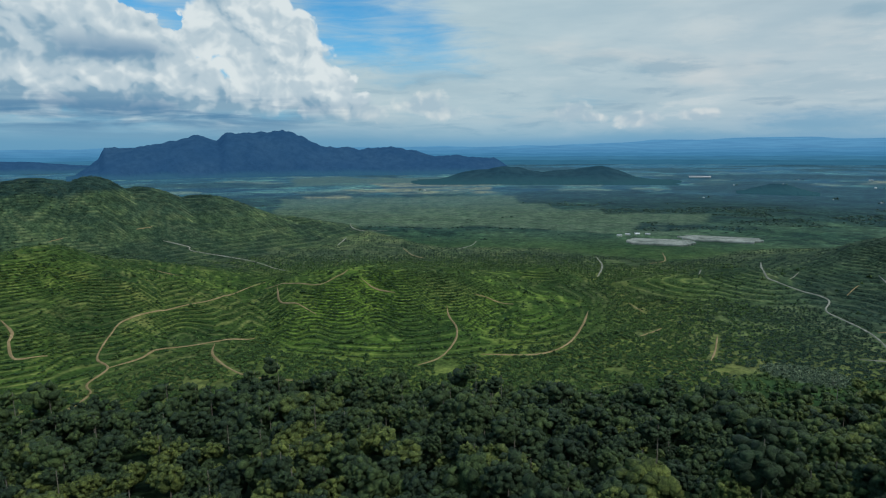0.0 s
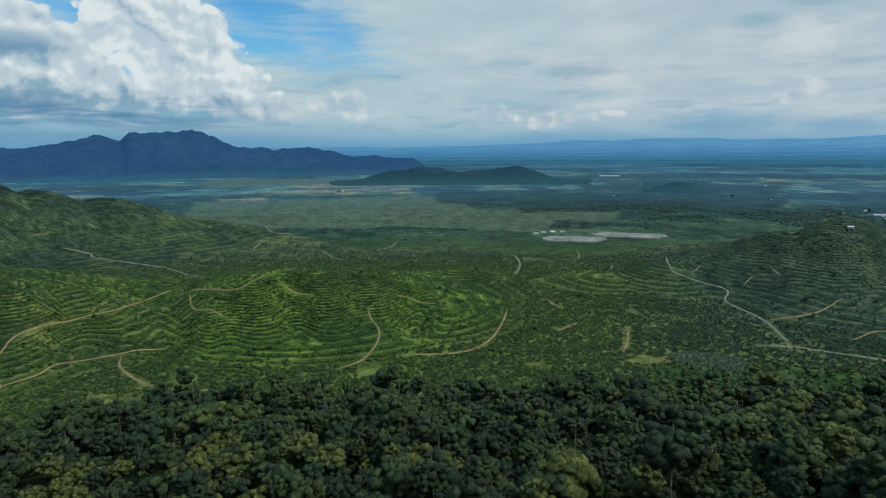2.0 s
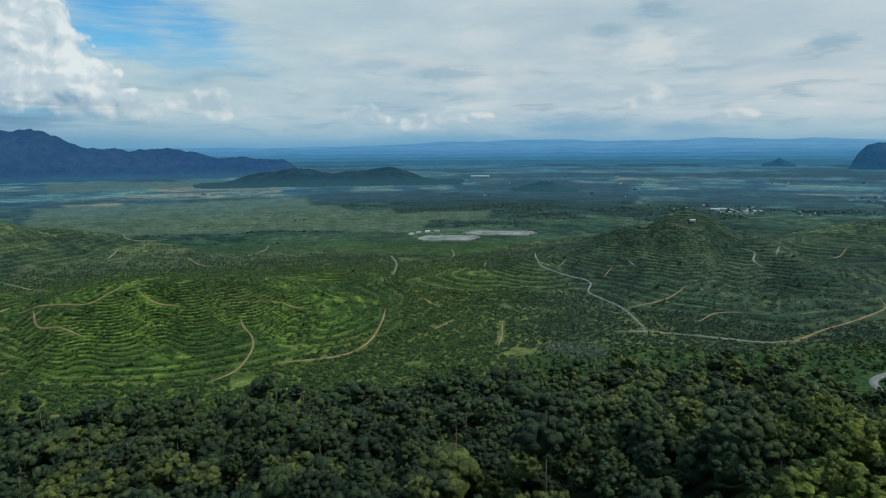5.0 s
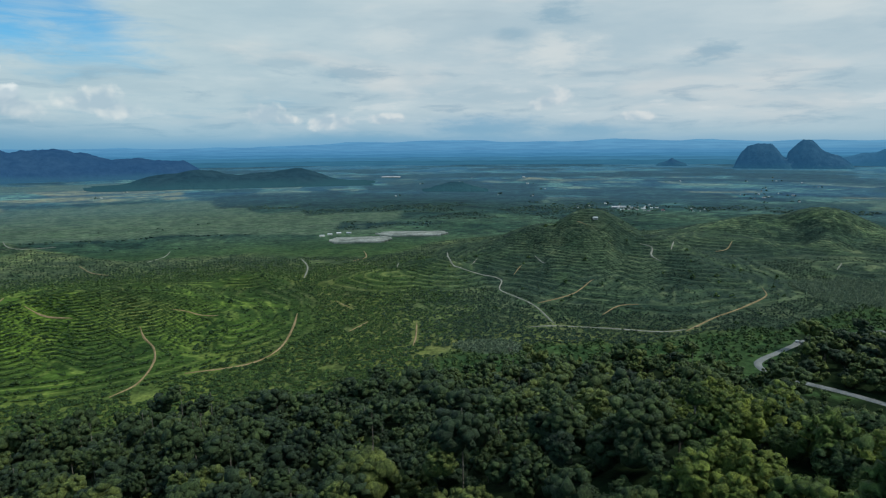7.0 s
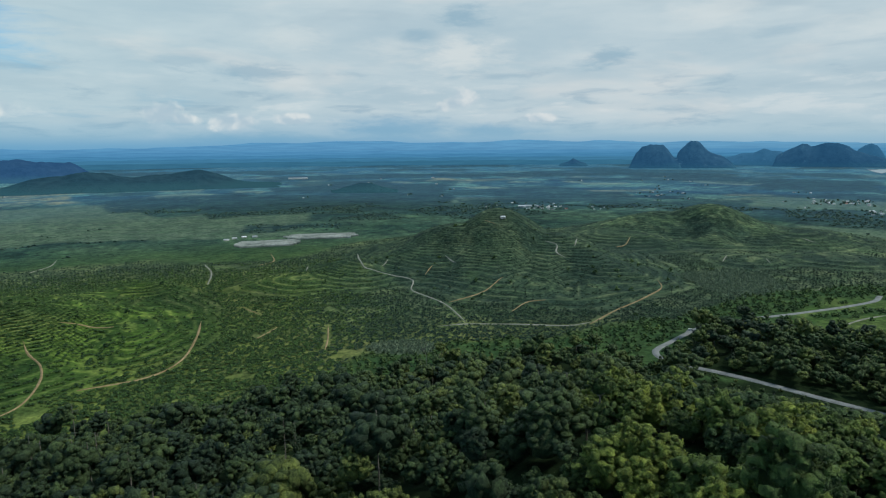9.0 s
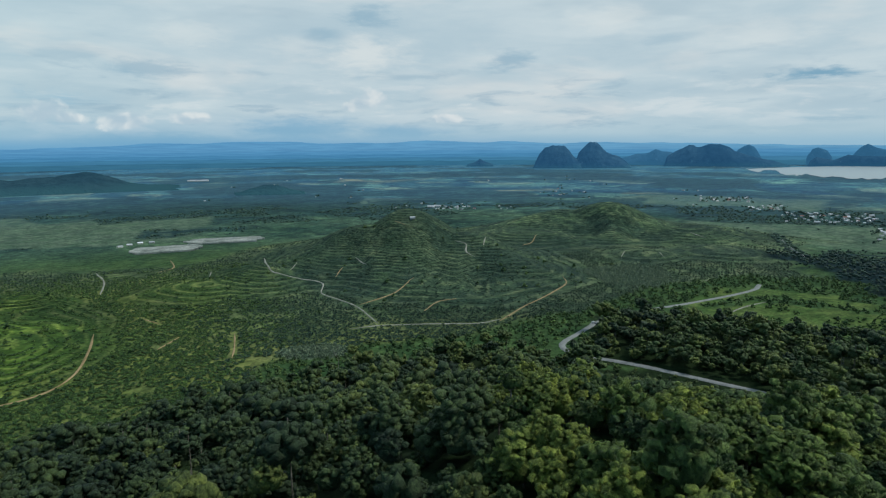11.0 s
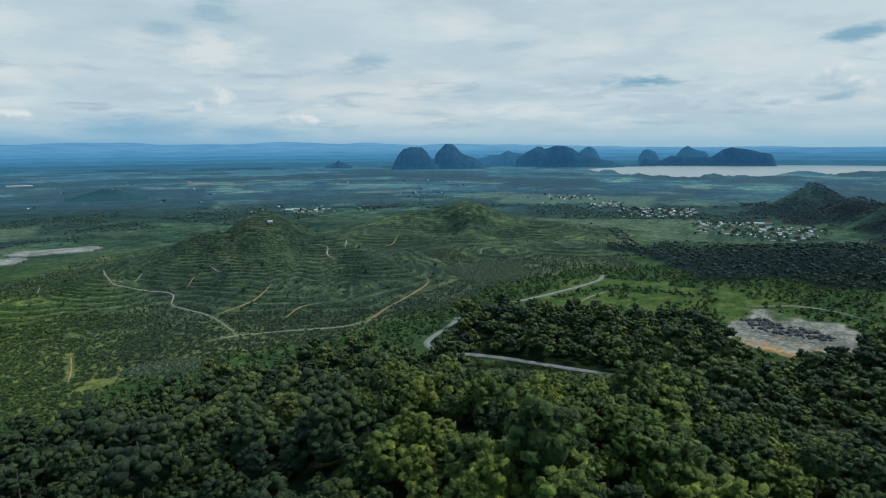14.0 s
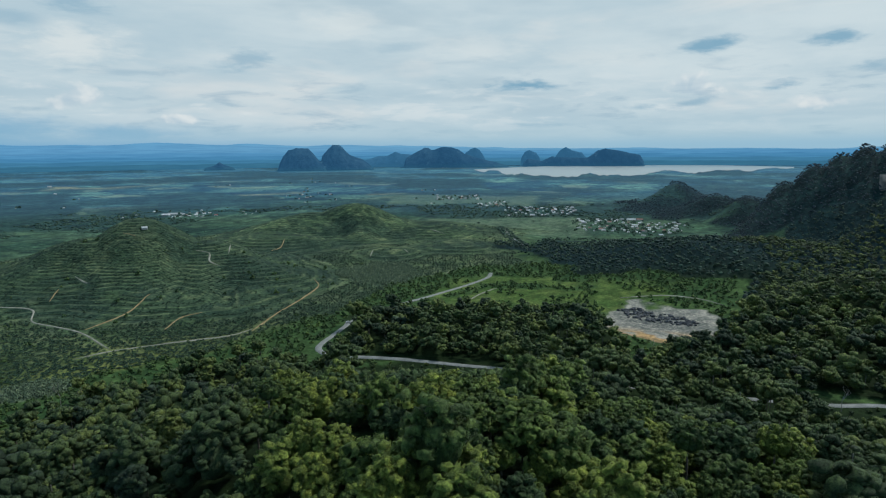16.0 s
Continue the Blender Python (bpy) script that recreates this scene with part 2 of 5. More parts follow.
def foliage_material(name, dark, mid, light, scale=0.5):
    """Leaves: one hue a tree (tint), broken up by clumps and by fine grain."""
    m, g = material(name)
    co = spot(g)
    tint = g.add("ShaderNodeAttribute", attribute_name="tint").outputs["Fac"]
    who = g.math("FRACT", g.math("ADD", tint, g.add("ShaderNodeObjectInfo").outputs["Random"]))
    c = g.mix(g.step(who, 0.0, 0.55), dark, mid)
    c = g.mix(g.step(who, 0.55, 1.0), c, light)
    big = g.noise(co, scale, 3)
    c = g.times(c, g.mix(g.step(big, 0.3, 0.7), (0.62, 0.66, 0.66), (1.30, 1.25, 1.1)))
    # the fine grain puts the darkness of gaps between leaves into the colour
    fine = g.noise(co, scale * 3.2, 5, 0.75)
    c = g.times(c, g.mix(g.step(fine, 0.36, 0.66), (0.55, 0.57, 0.60), (1.38, 1.35, 1.3)))
    lump = g.add("ShaderNodeNewGeometry").outputs["Random Per Island"]
    c = g.times(c, g.mix(lump, (0.66, 0.70, 0.74), (1.34, 1.29, 1.20)))
    finish(g, c, 0.65, fine, 0.8, 1.0, sheen=0.0, spec=0.15)
    return m


def plain_material(name, a, b, scale=0.5, rough=0.85, bump=0.3, spec=0.2):
    """A surface mottled at two scales."""
    m, g = material(name)
    co = spot(g)
    n1, n2 = g.noise(co, scale, 4), g.noise(co, scale * 9, 4)
    c = g.mix(g.step(n1, 0.3, 0.7), a, b)
    c = g.times(c, g.mix(g.step(n2, 0.3, 0.7), (0.75, 0.75, 0.75), (1.2, 1.2, 1.2)))
    finish(g, c, rough, n2, bump, 0.1, spec=spec)
    return m


FOREST = foliage_material("forest leaves", (0.029, 0.052, 0.031), (0.058, 0.093, 0.038), (0.106, 0.141, 0.043))
# bluer, darker copy of the palm fronds: haze and cloud shade in the colour
HAZED_PALM = foliage_material("hazed palm fronds", (0.019, 0.047, 0.032), (0.031, 0.066, 0.041), (0.054, 0.094, 0.053), 0.5)
PALM = foliage_material("palm fronds", (0.027, 0.062, 0.022), (0.046, 0.092, 0.027), (0.076, 0.132, 0.034), 0.5)
SCRUB = foliage_material("scrub leaves", (0.034, 0.074, 0.028), (0.052, 0.100, 0.034), (0.085, 0.138, 0.044), 0.5)
# distant leaves are bluer copies: haze is put into their colours
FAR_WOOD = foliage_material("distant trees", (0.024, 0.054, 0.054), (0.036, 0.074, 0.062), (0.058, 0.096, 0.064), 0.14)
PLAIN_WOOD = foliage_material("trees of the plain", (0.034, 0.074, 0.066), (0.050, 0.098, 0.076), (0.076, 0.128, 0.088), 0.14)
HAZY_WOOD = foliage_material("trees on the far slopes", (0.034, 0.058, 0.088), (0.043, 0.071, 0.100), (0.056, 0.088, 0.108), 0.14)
FOREST_SINGLE = foliage_material("leaves of single trees", (0.044, 0.080, 0.034), (0.094, 0.144, 0.036), (0.168, 0.214, 0.044), 2.6)
GROVE = foliage_material("pale young leaves", (0.125, 0.185, 0.125), (0.150, 0.210, 0.142), (0.175, 0.232, 0.160), 0.3)
BARK = plain_material("pale bark", (0.12, 0.11, 0.09), (0.24, 0.22, 0.18), 1.5)
CLAY = plain_material("clay track", (0.19, 0.14, 0.065), (0.31, 0.23, 0.12), 0.08)
GRIT = plain_material("grey gravel", (0.16, 0.165, 0.13), (0.28, 0.275, 0.23), 0.08)
ASPHALT = plain_material("pale worn asphalt", (0.15, 0.16, 0.155), (0.23, 0.24, 0.23), 0.2, 0.7)


# ---- the lie of the land ----
def polar(az, r):
    return r * np.sin(np.radians(az)), r * np.cos(np.radians(az))


def smooth(x, lo, hi):
    s = np.clip((x - lo) / (hi - lo), 0, 1)
    return s * s * (3 - 2 * s)


class Waves:
    """Value noise for arrays, summed over octaves."""

    def __init__(self, seed):
        self.grid = np.random.RandomState(seed).rand(256, 256)

    def one(self, x, y):
        i, j = np.floor(x).astype(int), np.floor(y).astype(int)
        u, v = x - i, y - j
        u, v = u * u * (3 - 2 * u), v * v * (3 - 2 * v)
        a, b, c, d = (self.grid[(i + p) % 256, (j + q) % 256] for p, q in ((0, 0), (1, 0), (0, 1), (1, 1)))
        return (a * (1 - u) + b * u) * (1 - v) + (c * (1 - u) + d * u) * v

    def __call__(self, x, y, size, octaves=4):
        total, amp, norm = 0, 1.0, 0
        for k in range(octaves):
            total = total + amp * self.one(x / size * 2 ** k + 17 * k, y / size * 2 ** k + 31 * k)
            norm, amp = norm + amp, amp * 0.5
        return total / norm


waves = Waves(3)

# hills: heading, metres away, height, half-width across, half-depth, turn of the long axis
HILLS = [(-5.5, 525, 34.5, 112, 95, 0), (6, 470, 14, 60, 60, 0), (-33, 590, 55, 105, 120, 0), (-23, 545, 20, 55, 80, 0), (-18, 470, 12, 40, 60, 0),
         (-29.2, 932, 79, 75, 120, 0), (-33.5, 940, 84, 110, 120, 0), (-38, 940, 88, 110, 120, 0), (-25.5, 950, 72, 90, 110, 0), (-21, 965, 62, 110, 110, -12), (-14.5, 1000, 26, 90, 80, 0),
         (9, 610, 13, 40, 45, 0), (20, 600, 9, 60, 60, 0), (27, 640, 14, 50, 70, 0),
         (40.3, 735, 57, 62, 120, 0), (36, 725, 42, 75, 100, 0), (44.5, 690, 33, 75, 110, 0), (48.5, 625, 17, 75, 90, 0), (58.8, 1000, 41, 75, 100, 0), (54, 990, 27, 80, 90, 0), (51.5, 880, 18, 70, 90, 0), (65, 990, 15, 80, 90, 0), (68, 800, 9, 60, 70, 0), (62, 760, 7, 50, 60, 0),
         (70, 435, 6, 85, 34, 0), (83, 415, 5, 60, 30, 0), (92, 720, 32, 130, 110, 0), (102, 540, 30, 60, 80, 0),
         (92.3, 1200, 42, 40, 80, 0), (94.9, 1075, 72, 34, 120, 0), (96.8, 1065, 90, 38, 130, 0), (98.6, 1060, 97, 40, 150, 0), (100.2, 1060, 108, 40, 150, 0), (102.5, 1060, 122, 60, 150, 0), (108, 950, 190, 90, 190, 0), (90, 1330, 38, 50, 80, 0), (86.9, 1500, 49, 55, 80, 0)]


# gullies that run down the hillsides: heading and metres away at the top and at the foot, depth, half-width
GULLIES = [(-7.2, 512, -5.6, 400, 7.0, 13), (-17.2, 560, -16.6, 370, 6.0, 16), (5.2, 500, 4.2, 395, 4.0, 12), (-1.6, 500, 0.2, 420, 2.5, 9), (-11.8, 500, -12.4, 390, 3.0, 10), (-25.5, 600, -23.5, 420, 5.0, 15), (-30.5, 560, -32.0, 400, 4.0, 13),
           (37.6, 700, 38.4, 560, 3.5, 16), (43.4, 690, 42.2, 540, 3.5, 15), (40.9, 680, 41.0, 560, 2.0, 10), (46.8, 660, 46.6, 520, 5.0, 14), (34.6, 700, 36.0, 600, 5.0, 14), (56.6, 990, 57.2, 860, 7.0, 16), (61.5, 990, 60.4, 860, 7.0, 16)]


def gully(x, y):
    out = np.zeros_like(x)
    for a0, r0, a1, r1, deep, wide in GULLIES:
        (ax, ay), (bx, by) = polar(a0, r0), polar(a1, r1)
        dx, dy = bx - ax, by - ay
        t = ((x - ax) * dx + (y - ay) * dy) / (dx * dx + dy * dy)
        off = np.hypot(x - ax - np.clip(t, 0, 1) * dx, y - ay - np.clip(t, 0, 1) * dy)
        off = off + 8 * (waves(x, y, 45, 2) - 0.5)
        out = np.maximum(out, deep * np.exp(-(off / wide) ** 2) * smooth(t, -0.1, 0.35) * smooth(t, 1.15, 0.7))
    return out


def near_slope(az, r):
    keys = [-60, -36, 0, 25, 40, 55, 66, 75, 85, 105, 130]
    top = np.interp(az, keys, [45, 45, 48, 50, 56, 66, 73, 69, 55, 51, 50])
    inner = np.interp(az, keys, [80, 80, 80, 85, 90, 100, 105, 105, 90, 90, 90])
    outer = np.interp(az, keys, [345, 345, 335, 345, 360, 350, 345, 335, 330, 330, 330])
    return top * smooth(r, outer, inner)


def bare_height(x, y):
    """The ground's height without terraces."""
    r, az = np.hypot(x, y), np.degrees(np.arctan2(x, y))
    h = near_slope(az, r)
    for a, d, tall, wide, deep, turn in HILLS:
        cx, cy = polar(a, d)
        t = np.radians(a + turn)
        u, v = (x - cx) * np.cos(t) - (y - cy) * np.sin(t), (x - cx) * np.sin(t) + (y - cy) * np.cos(t)
        q = (u / wide) ** 2 + (v / deep) ** 2
        h = np.maximum(h, tall * np.exp(-q * 0.8)) + 0.12 * np.minimum(h, tall * np.exp(-q * 0.8))
    rough = waves(x, y, 92, 2) - 0.5
    folds = np.abs(waves(x + 400, y - 300, 120, 2) - 0.5) * 2
    h = h + rough * (3 + 0.42 * np.minimum(h, 36) * (1 - 0.75 * smooth(r, 760, 860) * (az < 30))) * smooth(r, 6000, 700)
    return h - folds * 9 * smooth(h, 4, 18) * smooth(r, 350, 400) * smooth(r, 900, 700) - gully(x, y) * smooth(h, 2, 9)


def planted(x, y):
    """1 where terraced palms grow."""
    r, az = np.hypot(x, y), np.degrees(np.arctan2(x, y))
    edge = np.interp(az, [-45, -36, -16, -9, 10, 20, 34, 48, 56, 62, 70], [330, 335, 322, 300, 300, 330, 395, 440, 470, 600, 700]) + 60 * (waves(x, y, 60, 3) - 0.5)
    far = np.interp(az, [-45, -12, 0, 20, 40, 62, 75], [1150, 1100, 800, 760, 980, 1150, 1020]) + 150 * (waves(x, y, 150, 2) - 0.5)
    return smooth(r, edge, edge + 14) * smooth(r, far + 40, far) * smooth(az + 14 * (waves(x, y, 90, 3) - 0.5), 75, 71) * (1 - grove(x, y))


EDGE_AT = [-45, -30, -16, -9, 12, 20, 28, 38, 50, 53, 56, 110]
EDGE_R = [338, 331, 328, 302, 300, 312, 345, 357, 372, 374, 372, 372]


def wooded(x, y):
    """1 where tall forest grows."""
    r, az = np.hypot(x, y), np.degrees(np.arctan2(x, y))
    n = waves(x, y, 70, 3) - 0.5
    near = smooth(r, np.interp(az, EDGE_AT, EDGE_R) + 6 + 50 * n, np.interp(az, EDGE_AT, EDGE_R) - 2 + 50 * n)
    hill = smooth(az, 56.5, 58) * smooth(az, 88, 85) * smooth(r, 372, 378) * smooth(r, np.interp(az, [56, 78, 82, 84], [492, 478, 425, 380]) + 30 * n, np.interp(az, [56, 78, 82, 84], [486, 472, 419, 374]) + 30 * n)
    right = smooth(az, 84, 87) * smooth(r, 372, 380) * smooth(r, np.interp(az, [84, 88, 92, 96, 110], [385, 412, 480, 1000, 1000]) + 30 * n, np.interp(az, [84, 88, 92, 96, 110], [378, 404, 470, 990, 990]) + 30 * n)
    back = smooth(az, 74 + 20 * n, 77 + 20 * n) * smooth(r, 605 + 150 * n, 617 + 150 * n) * smooth(r, 900 + 150 * n, 880 + 150 * n)
    cliff = smooth(az + 14 * n, 89, 91) * smooth(r, 900, 920) * smooth(r, 1500, 1450)
    foot = smooth(az + 16 * n, 83, 85) * smooth(r + 200 * n, 1260, 1290) * smooth(r + 200 * n, 1640, 1600)
    cliff = np.maximum(cliff, foot)
    return np.maximum.reduce([near, hill, right, back, cliff])


# ---- ways over the land: heading and metres away, from point to point ----
CLAY_WAYS = [
    [(-36.3, 350), (-33.3, 349), (-30.8, 365), (-30.9, 379), (-29.3, 397), (-30, 413), (-29.6, 429), (-28.7, 446), (-27.5, 467), (-24.2, 492), (-21, 506), (-18.2, 554), (-16.2, 578)],
    [(-29.3, 397), (-26.8, 406), (-25.2, 419), (-21, 423), (-17.4, 429)],
    [(-20.8, 420), (-21, 402), (-19.5, 375), (-17.6, 359), (-14.1, 347)],
    [(-36.2, 473), (-35.5, 450), (-35.8, 444), (-35.5, 426), (-33.4, 426)],
    [(-15.2, 514), (-14.8, 471), (-11.8, 441)],
    [(-16.2, 541), (-11.7, 483), (-9.6, 492), (-8.8, 512)],
    [(-2.5, 354), (-0.3, 366), (1.1, 392), (1.2, 418), (0.5, 440), (0.3, 454)],
    [(-7.6, 490), (-4.5, 463)],
    [(2.9, 478), (4.5, 481), (6.6, 477)],
    [(13.4, 478), (12.9, 437), (11.6, 400), (8.8, 379), (3.5, 372)],
    [(24.4, 460), (24.3, 427), (24, 403)],
    [(35.7, 506), (38.6, 526), (40, 549), (40.7, 564)],
    [(48.8, 457), (51, 494), (53.4, 538), (54.8, 575), (54.5, 598)],
    [(41.6, 482), (42.9, 503), (44.7, 509)],
    [(19.6, 804), (19.8, 751), (18.6, 730)],
    [(52, 841), (51.6, 804), (50.8, 791)],
    [(16.9, 524), (17.6, 512), (18.4, 501)],
    [(-32.5, 798), (-31.5, 806)],
    [(-26.3, 828), (-25, 844)],
    [(18, 436), (19.8, 462)],
    [(-25.5, 625), (-23, 591)],
    [(-3.7, 816), (-2.9, 762), (-1.7, 735)],
    [(39.1, 686), (40, 677)],
    [(33.5, 592), (34.2, 614)]]
GRIT_WAYS = [
    [(27.3, 741), (27.6, 627), (28.7, 604), (30.7, 595), (32.3, 580), (32.2, 554), (33.3, 535), (35.5, 499), (37.3, 456)],
    [(34.7, 446), (37.3, 450), (41.3, 449), (46.5, 449), (48.8, 460)],
    [(44.6, 678), (45.6, 671), (45.6, 651), (46.4, 639)],
    [(14, 764), (14.5, 704), (14.1, 627)],
    [(-24.3, 817), (-22.4, 805), (-22.1, 793), (-19.3, 772), (-16.6, 736), (-14.1, 651)],
    [(-8.5, 1063), (-8, 969), (-5.1, 981)],
    [(-9.7, 838), (-8.8, 904)],
    [(68.3, 517), (70.1, 557), (71.4, 580)],
    [(82.5, 544), (86, 556), (89, 550), (91, 538)],
    [(1.2, 803), (2.6, 835), (3.1, 876)],
    [(29.5, 632), (30.1, 656)],
    [(22.6, 637), (22.8, 677)],
    [(35.4, 644), (36.4, 617)],
    [(65.2, 922), (66.5, 898)],
    [(47.2, 670), (47.4, 704)],
    [(59.6, 733), (59.9, 776)],
    [(62.8, 765), (63.2, 740)],
    [(66.4, 649), (67.2, 664)]]
ROAD_WAYS = [
    [(110, 385), (103.1, 370), (99.1, 357), (90, 345), (80, 345), (72.6, 355), (67.7, 362), (62.3, 376), (59.6, 382), (57.3, 386), (55.4, 392), (54.6, 403), (54.9, 414), (56.0, 430), (57.2, 451), (57.7, 464), (61, 505), (65.2, 546), (70.1, 618), (70.8, 650)],
    [(74.3, 815), (73.6, 850), (72.7, 920), (71.7, 1027)]]


def way_line(way, gap=3.0):
    """The way as plan points at an even spacing, rounded at its corners."""
    p = np.array([polar(a, d) for a, d in way])
    p = np.concatenate([[2 * p[0] - p[1]], p, [2 * p[-1] - p[-2]]])
    out = []
    for a, b, c, d in zip(p[:-3], p[1:-2], p[2:-1], p[3:]):
        t = np.linspace(0, 1, max(2, int(np.hypot(*(c - b)) / gap)), endpoint=False)[:, None]
        out.append(0.5 * (2 * b + (c - a) * t + (2 * a - 5 * b + 4 * c - d) * t ** 2 + (3 * b - a - 3 * c + d) * t ** 3))
    return np.concatenate(out + [p[-2:-1]])


CELL, SPAN = 1.5, 1300
way_map = {}
for key, ways, reach in (("track", CLAY_WAYS + GRIT_WAYS, 1.8), ("road", ROAD_WAYS, 5.5)):
    grid = np.zeros((int(2 * SPAN / CELL),) * 2, bool)
    for way in ways:
        line = way_line(way, 1.0)
        for dx in np.arange(-reach, reach + 0.1, 0.75):
            for dy in np.arange(-reach, reach + 0.1, 0.75):
                if dx * dx + dy * dy <= reach * reach:
                    ij = ((line + (dx, dy) + SPAN) / CELL).astype(int)
                    ok = ((ij >= 0) & (ij < grid.shape[0])).all(1)
                    grid[ij[ok, 0], ij[ok, 1]] = True
    way_map[key] = grid


def on_way(x, y, key):
    i, j = ((x + SPAN) / CELL).astype(int), ((y + SPAN) / CELL).astype(int)
    ok = (np.abs(x) < SPAN - 2) & (np.abs(y) < SPAN - 2)
    return ok & way_map[key][np.where(ok, i, 0), np.where(ok, j, 0)]


PIT = polar(86.0, 478.0)


def pit(x, y):
    """1 on the quarry's floor."""
    n = waves(x, y, 30, 3) - 0.5
    t = np.radians(86)
    u, v = (x - PIT[0]) * np.cos(t) - (y - PIT[1]) * np.sin(t), (x - PIT[0]) * np.sin(t) + (y - PIT[1]) * np.cos(t)
    return smooth((u / 40) ** 2 + (v / 62) ** 2 + n * 1.6, 1.05, 0.9)


def meadow(x, y):
    r, az = np.hypot(x, y), np.degrees(np.arctan2(x, y))
    n = waves(x, y, 40, 3) - 0.5
    return smooth(az + 10 * n, 64, 67) * smooth(az + 22 * n, 88, 85) * smooth(r, 470, 500) * smooth(r, 640 + 50 * n - 2.5 * np.maximum(az - 72, 0), 620 + 50 * n - 2.5 * np.maximum(az - 72, 0)) * smooth(n, 0.22, 0.12)


def grove(x, y):
    """1 in the pale young rubber groves."""
    r, az = np.hypot(x, y), np.degrees(np.arctan2(x, y))
    n = waves(x, y, 45, 3) - 0.5
    a = np.exp(-((az - 31.5) / 3.6) ** 2 - ((r - 398 + 1.2 * (az - 31)) / 16) ** 2)
    b = np.exp(-((az - 60.3) / 4.3) ** 2 - ((r - 640) / 66) ** 2)
    return smooth(np.maximum(a, b) + 0.5 * n + 0.25 * (waves(x, y, 9, 2) - 0.5), 0.34, 0.66)


# zones of the plain: heading from, to, metres from, to
PALE = [(-12.5, -8.5, 1690, 1790), (-9, 4, 1950, 2080), (-6, 6, 2180, 2330), (-4, 5, 1800, 1850), (48, 54, 1950, 2010), (34, 42, 2600, 2700), (59, 63, 1860, 1900)]
LIGHT = [(-15, 10, 1010, 1700), (-14, 4, 2350, 2900), (8, 22, 1000, 1350), (66, 80, 930, 1150), (79, 84, 840, 900), (60, 75, 1500, 1750)]
DARK = [(7, 17, 1500, 1950), (14, 36, 1280, 1850), (17.5, 25.5, 1040, 1110), (-8, 10, 990, 1010), (20, 36, 1900, 2300), (25, 31, 2150, 2500), (80, 104, 1230, 1500), (86, 96, 1500, 2200), (62, 70, 2100, 2700), (47, 53, 1350, 1440), (30, 60, 2900, 3300), (44, 50, 1650, 1850)]


def zones(x, y):
    r, az = np.hypot(x, y), np.degrees(np.arctan2(x, y))
    n = waves(x, y, 260, 4) - 0.5
    az, r2 = az + 5 * n, r * (1 + 0.16 * (waves(x + 900, y, 190, 4) - 0.5))

    def inside(boxes):
        out = np.zeros_like(r)
        for a, b, c, d in boxes:
            out = np.maximum(out, smooth(az, a - 0.4, a + 0.4) * smooth(az, b + 0.4, b - 0.4) * smooth(r2, c * 0.985, c * 1.015) * smooth(r2, d * 1.015, d * 0.985))
        return out
    woods = smooth(waves(x, y, 330, 5), 0.50, 0.56) * smooth(r, 1050, 1250) * 0.85
    light = inside(LIGHT)
    return np.maximum(inside(DARK), woods * (1 - light) * (1 - inside(PALE))), inside(PALE), light


def terrace(x, y):
    """The height of a terrace's step, hill by hill."""
    r, az = np.hypot(x, y), np.degrees(np.arctan2(x, y))
    left = np.where(az < -16, 1.45, 1.2)
    return np.where((r > 770) & (az < 25), 2.8, np.where((az > 26) & (r > 480), 1.8, left))


def levels(x, y, h):
    """The height counted in terraces, a little out of level."""
    return h / terrace(x, y) + 1.1 * waves(x, y, 85, 2) + 0.10 * waves(x, y, 14, 2)


def height(x, y):
    h = bare_height(x, y)
    p = planted(x, y) * smooth(h, 2, 6) * ~on_way(x, y, "track")
    k = levels(x, y, h)
    f = k - np.floor(k)
    return h + p * np.minimum(terrace(x, y), 2.4) * (smooth(f, 0.62, 0.98) - f) * 0.8


def mesh_np(name, verts, faces, mat, attrs=(), smooth_shade=False):
    """A mesh object from arrays: verts n x 3, faces m x 3 or m x 4."""
    me = bpy.data.meshes.new(name)
    k = faces.shape[1]
    me.vertices.add(len(verts))
    me.vertices.foreach_set("co", np.asarray(verts, np.float32).ravel())
    me.loops.add(faces.size)
    me.loops.foreach_set("vertex_index", faces.astype(np.int32).ravel())
    me.polygons.add(len(faces))
    me.polygons.foreach_set("loop_start", np.arange(0, faces.size, k, dtype=np.int32))
    me.polygons.foreach_set("use_smooth", np.full(len(faces), smooth_shade))
    me.update(calc_edges=True)
    for key, values in attrs:
        at = me.attributes.new(key, "FLOAT", "POINT")
        at.data.foreach_set("value", np.asarray(values, np.float32))
    me.materials.append(mat)
    return new(name, me)


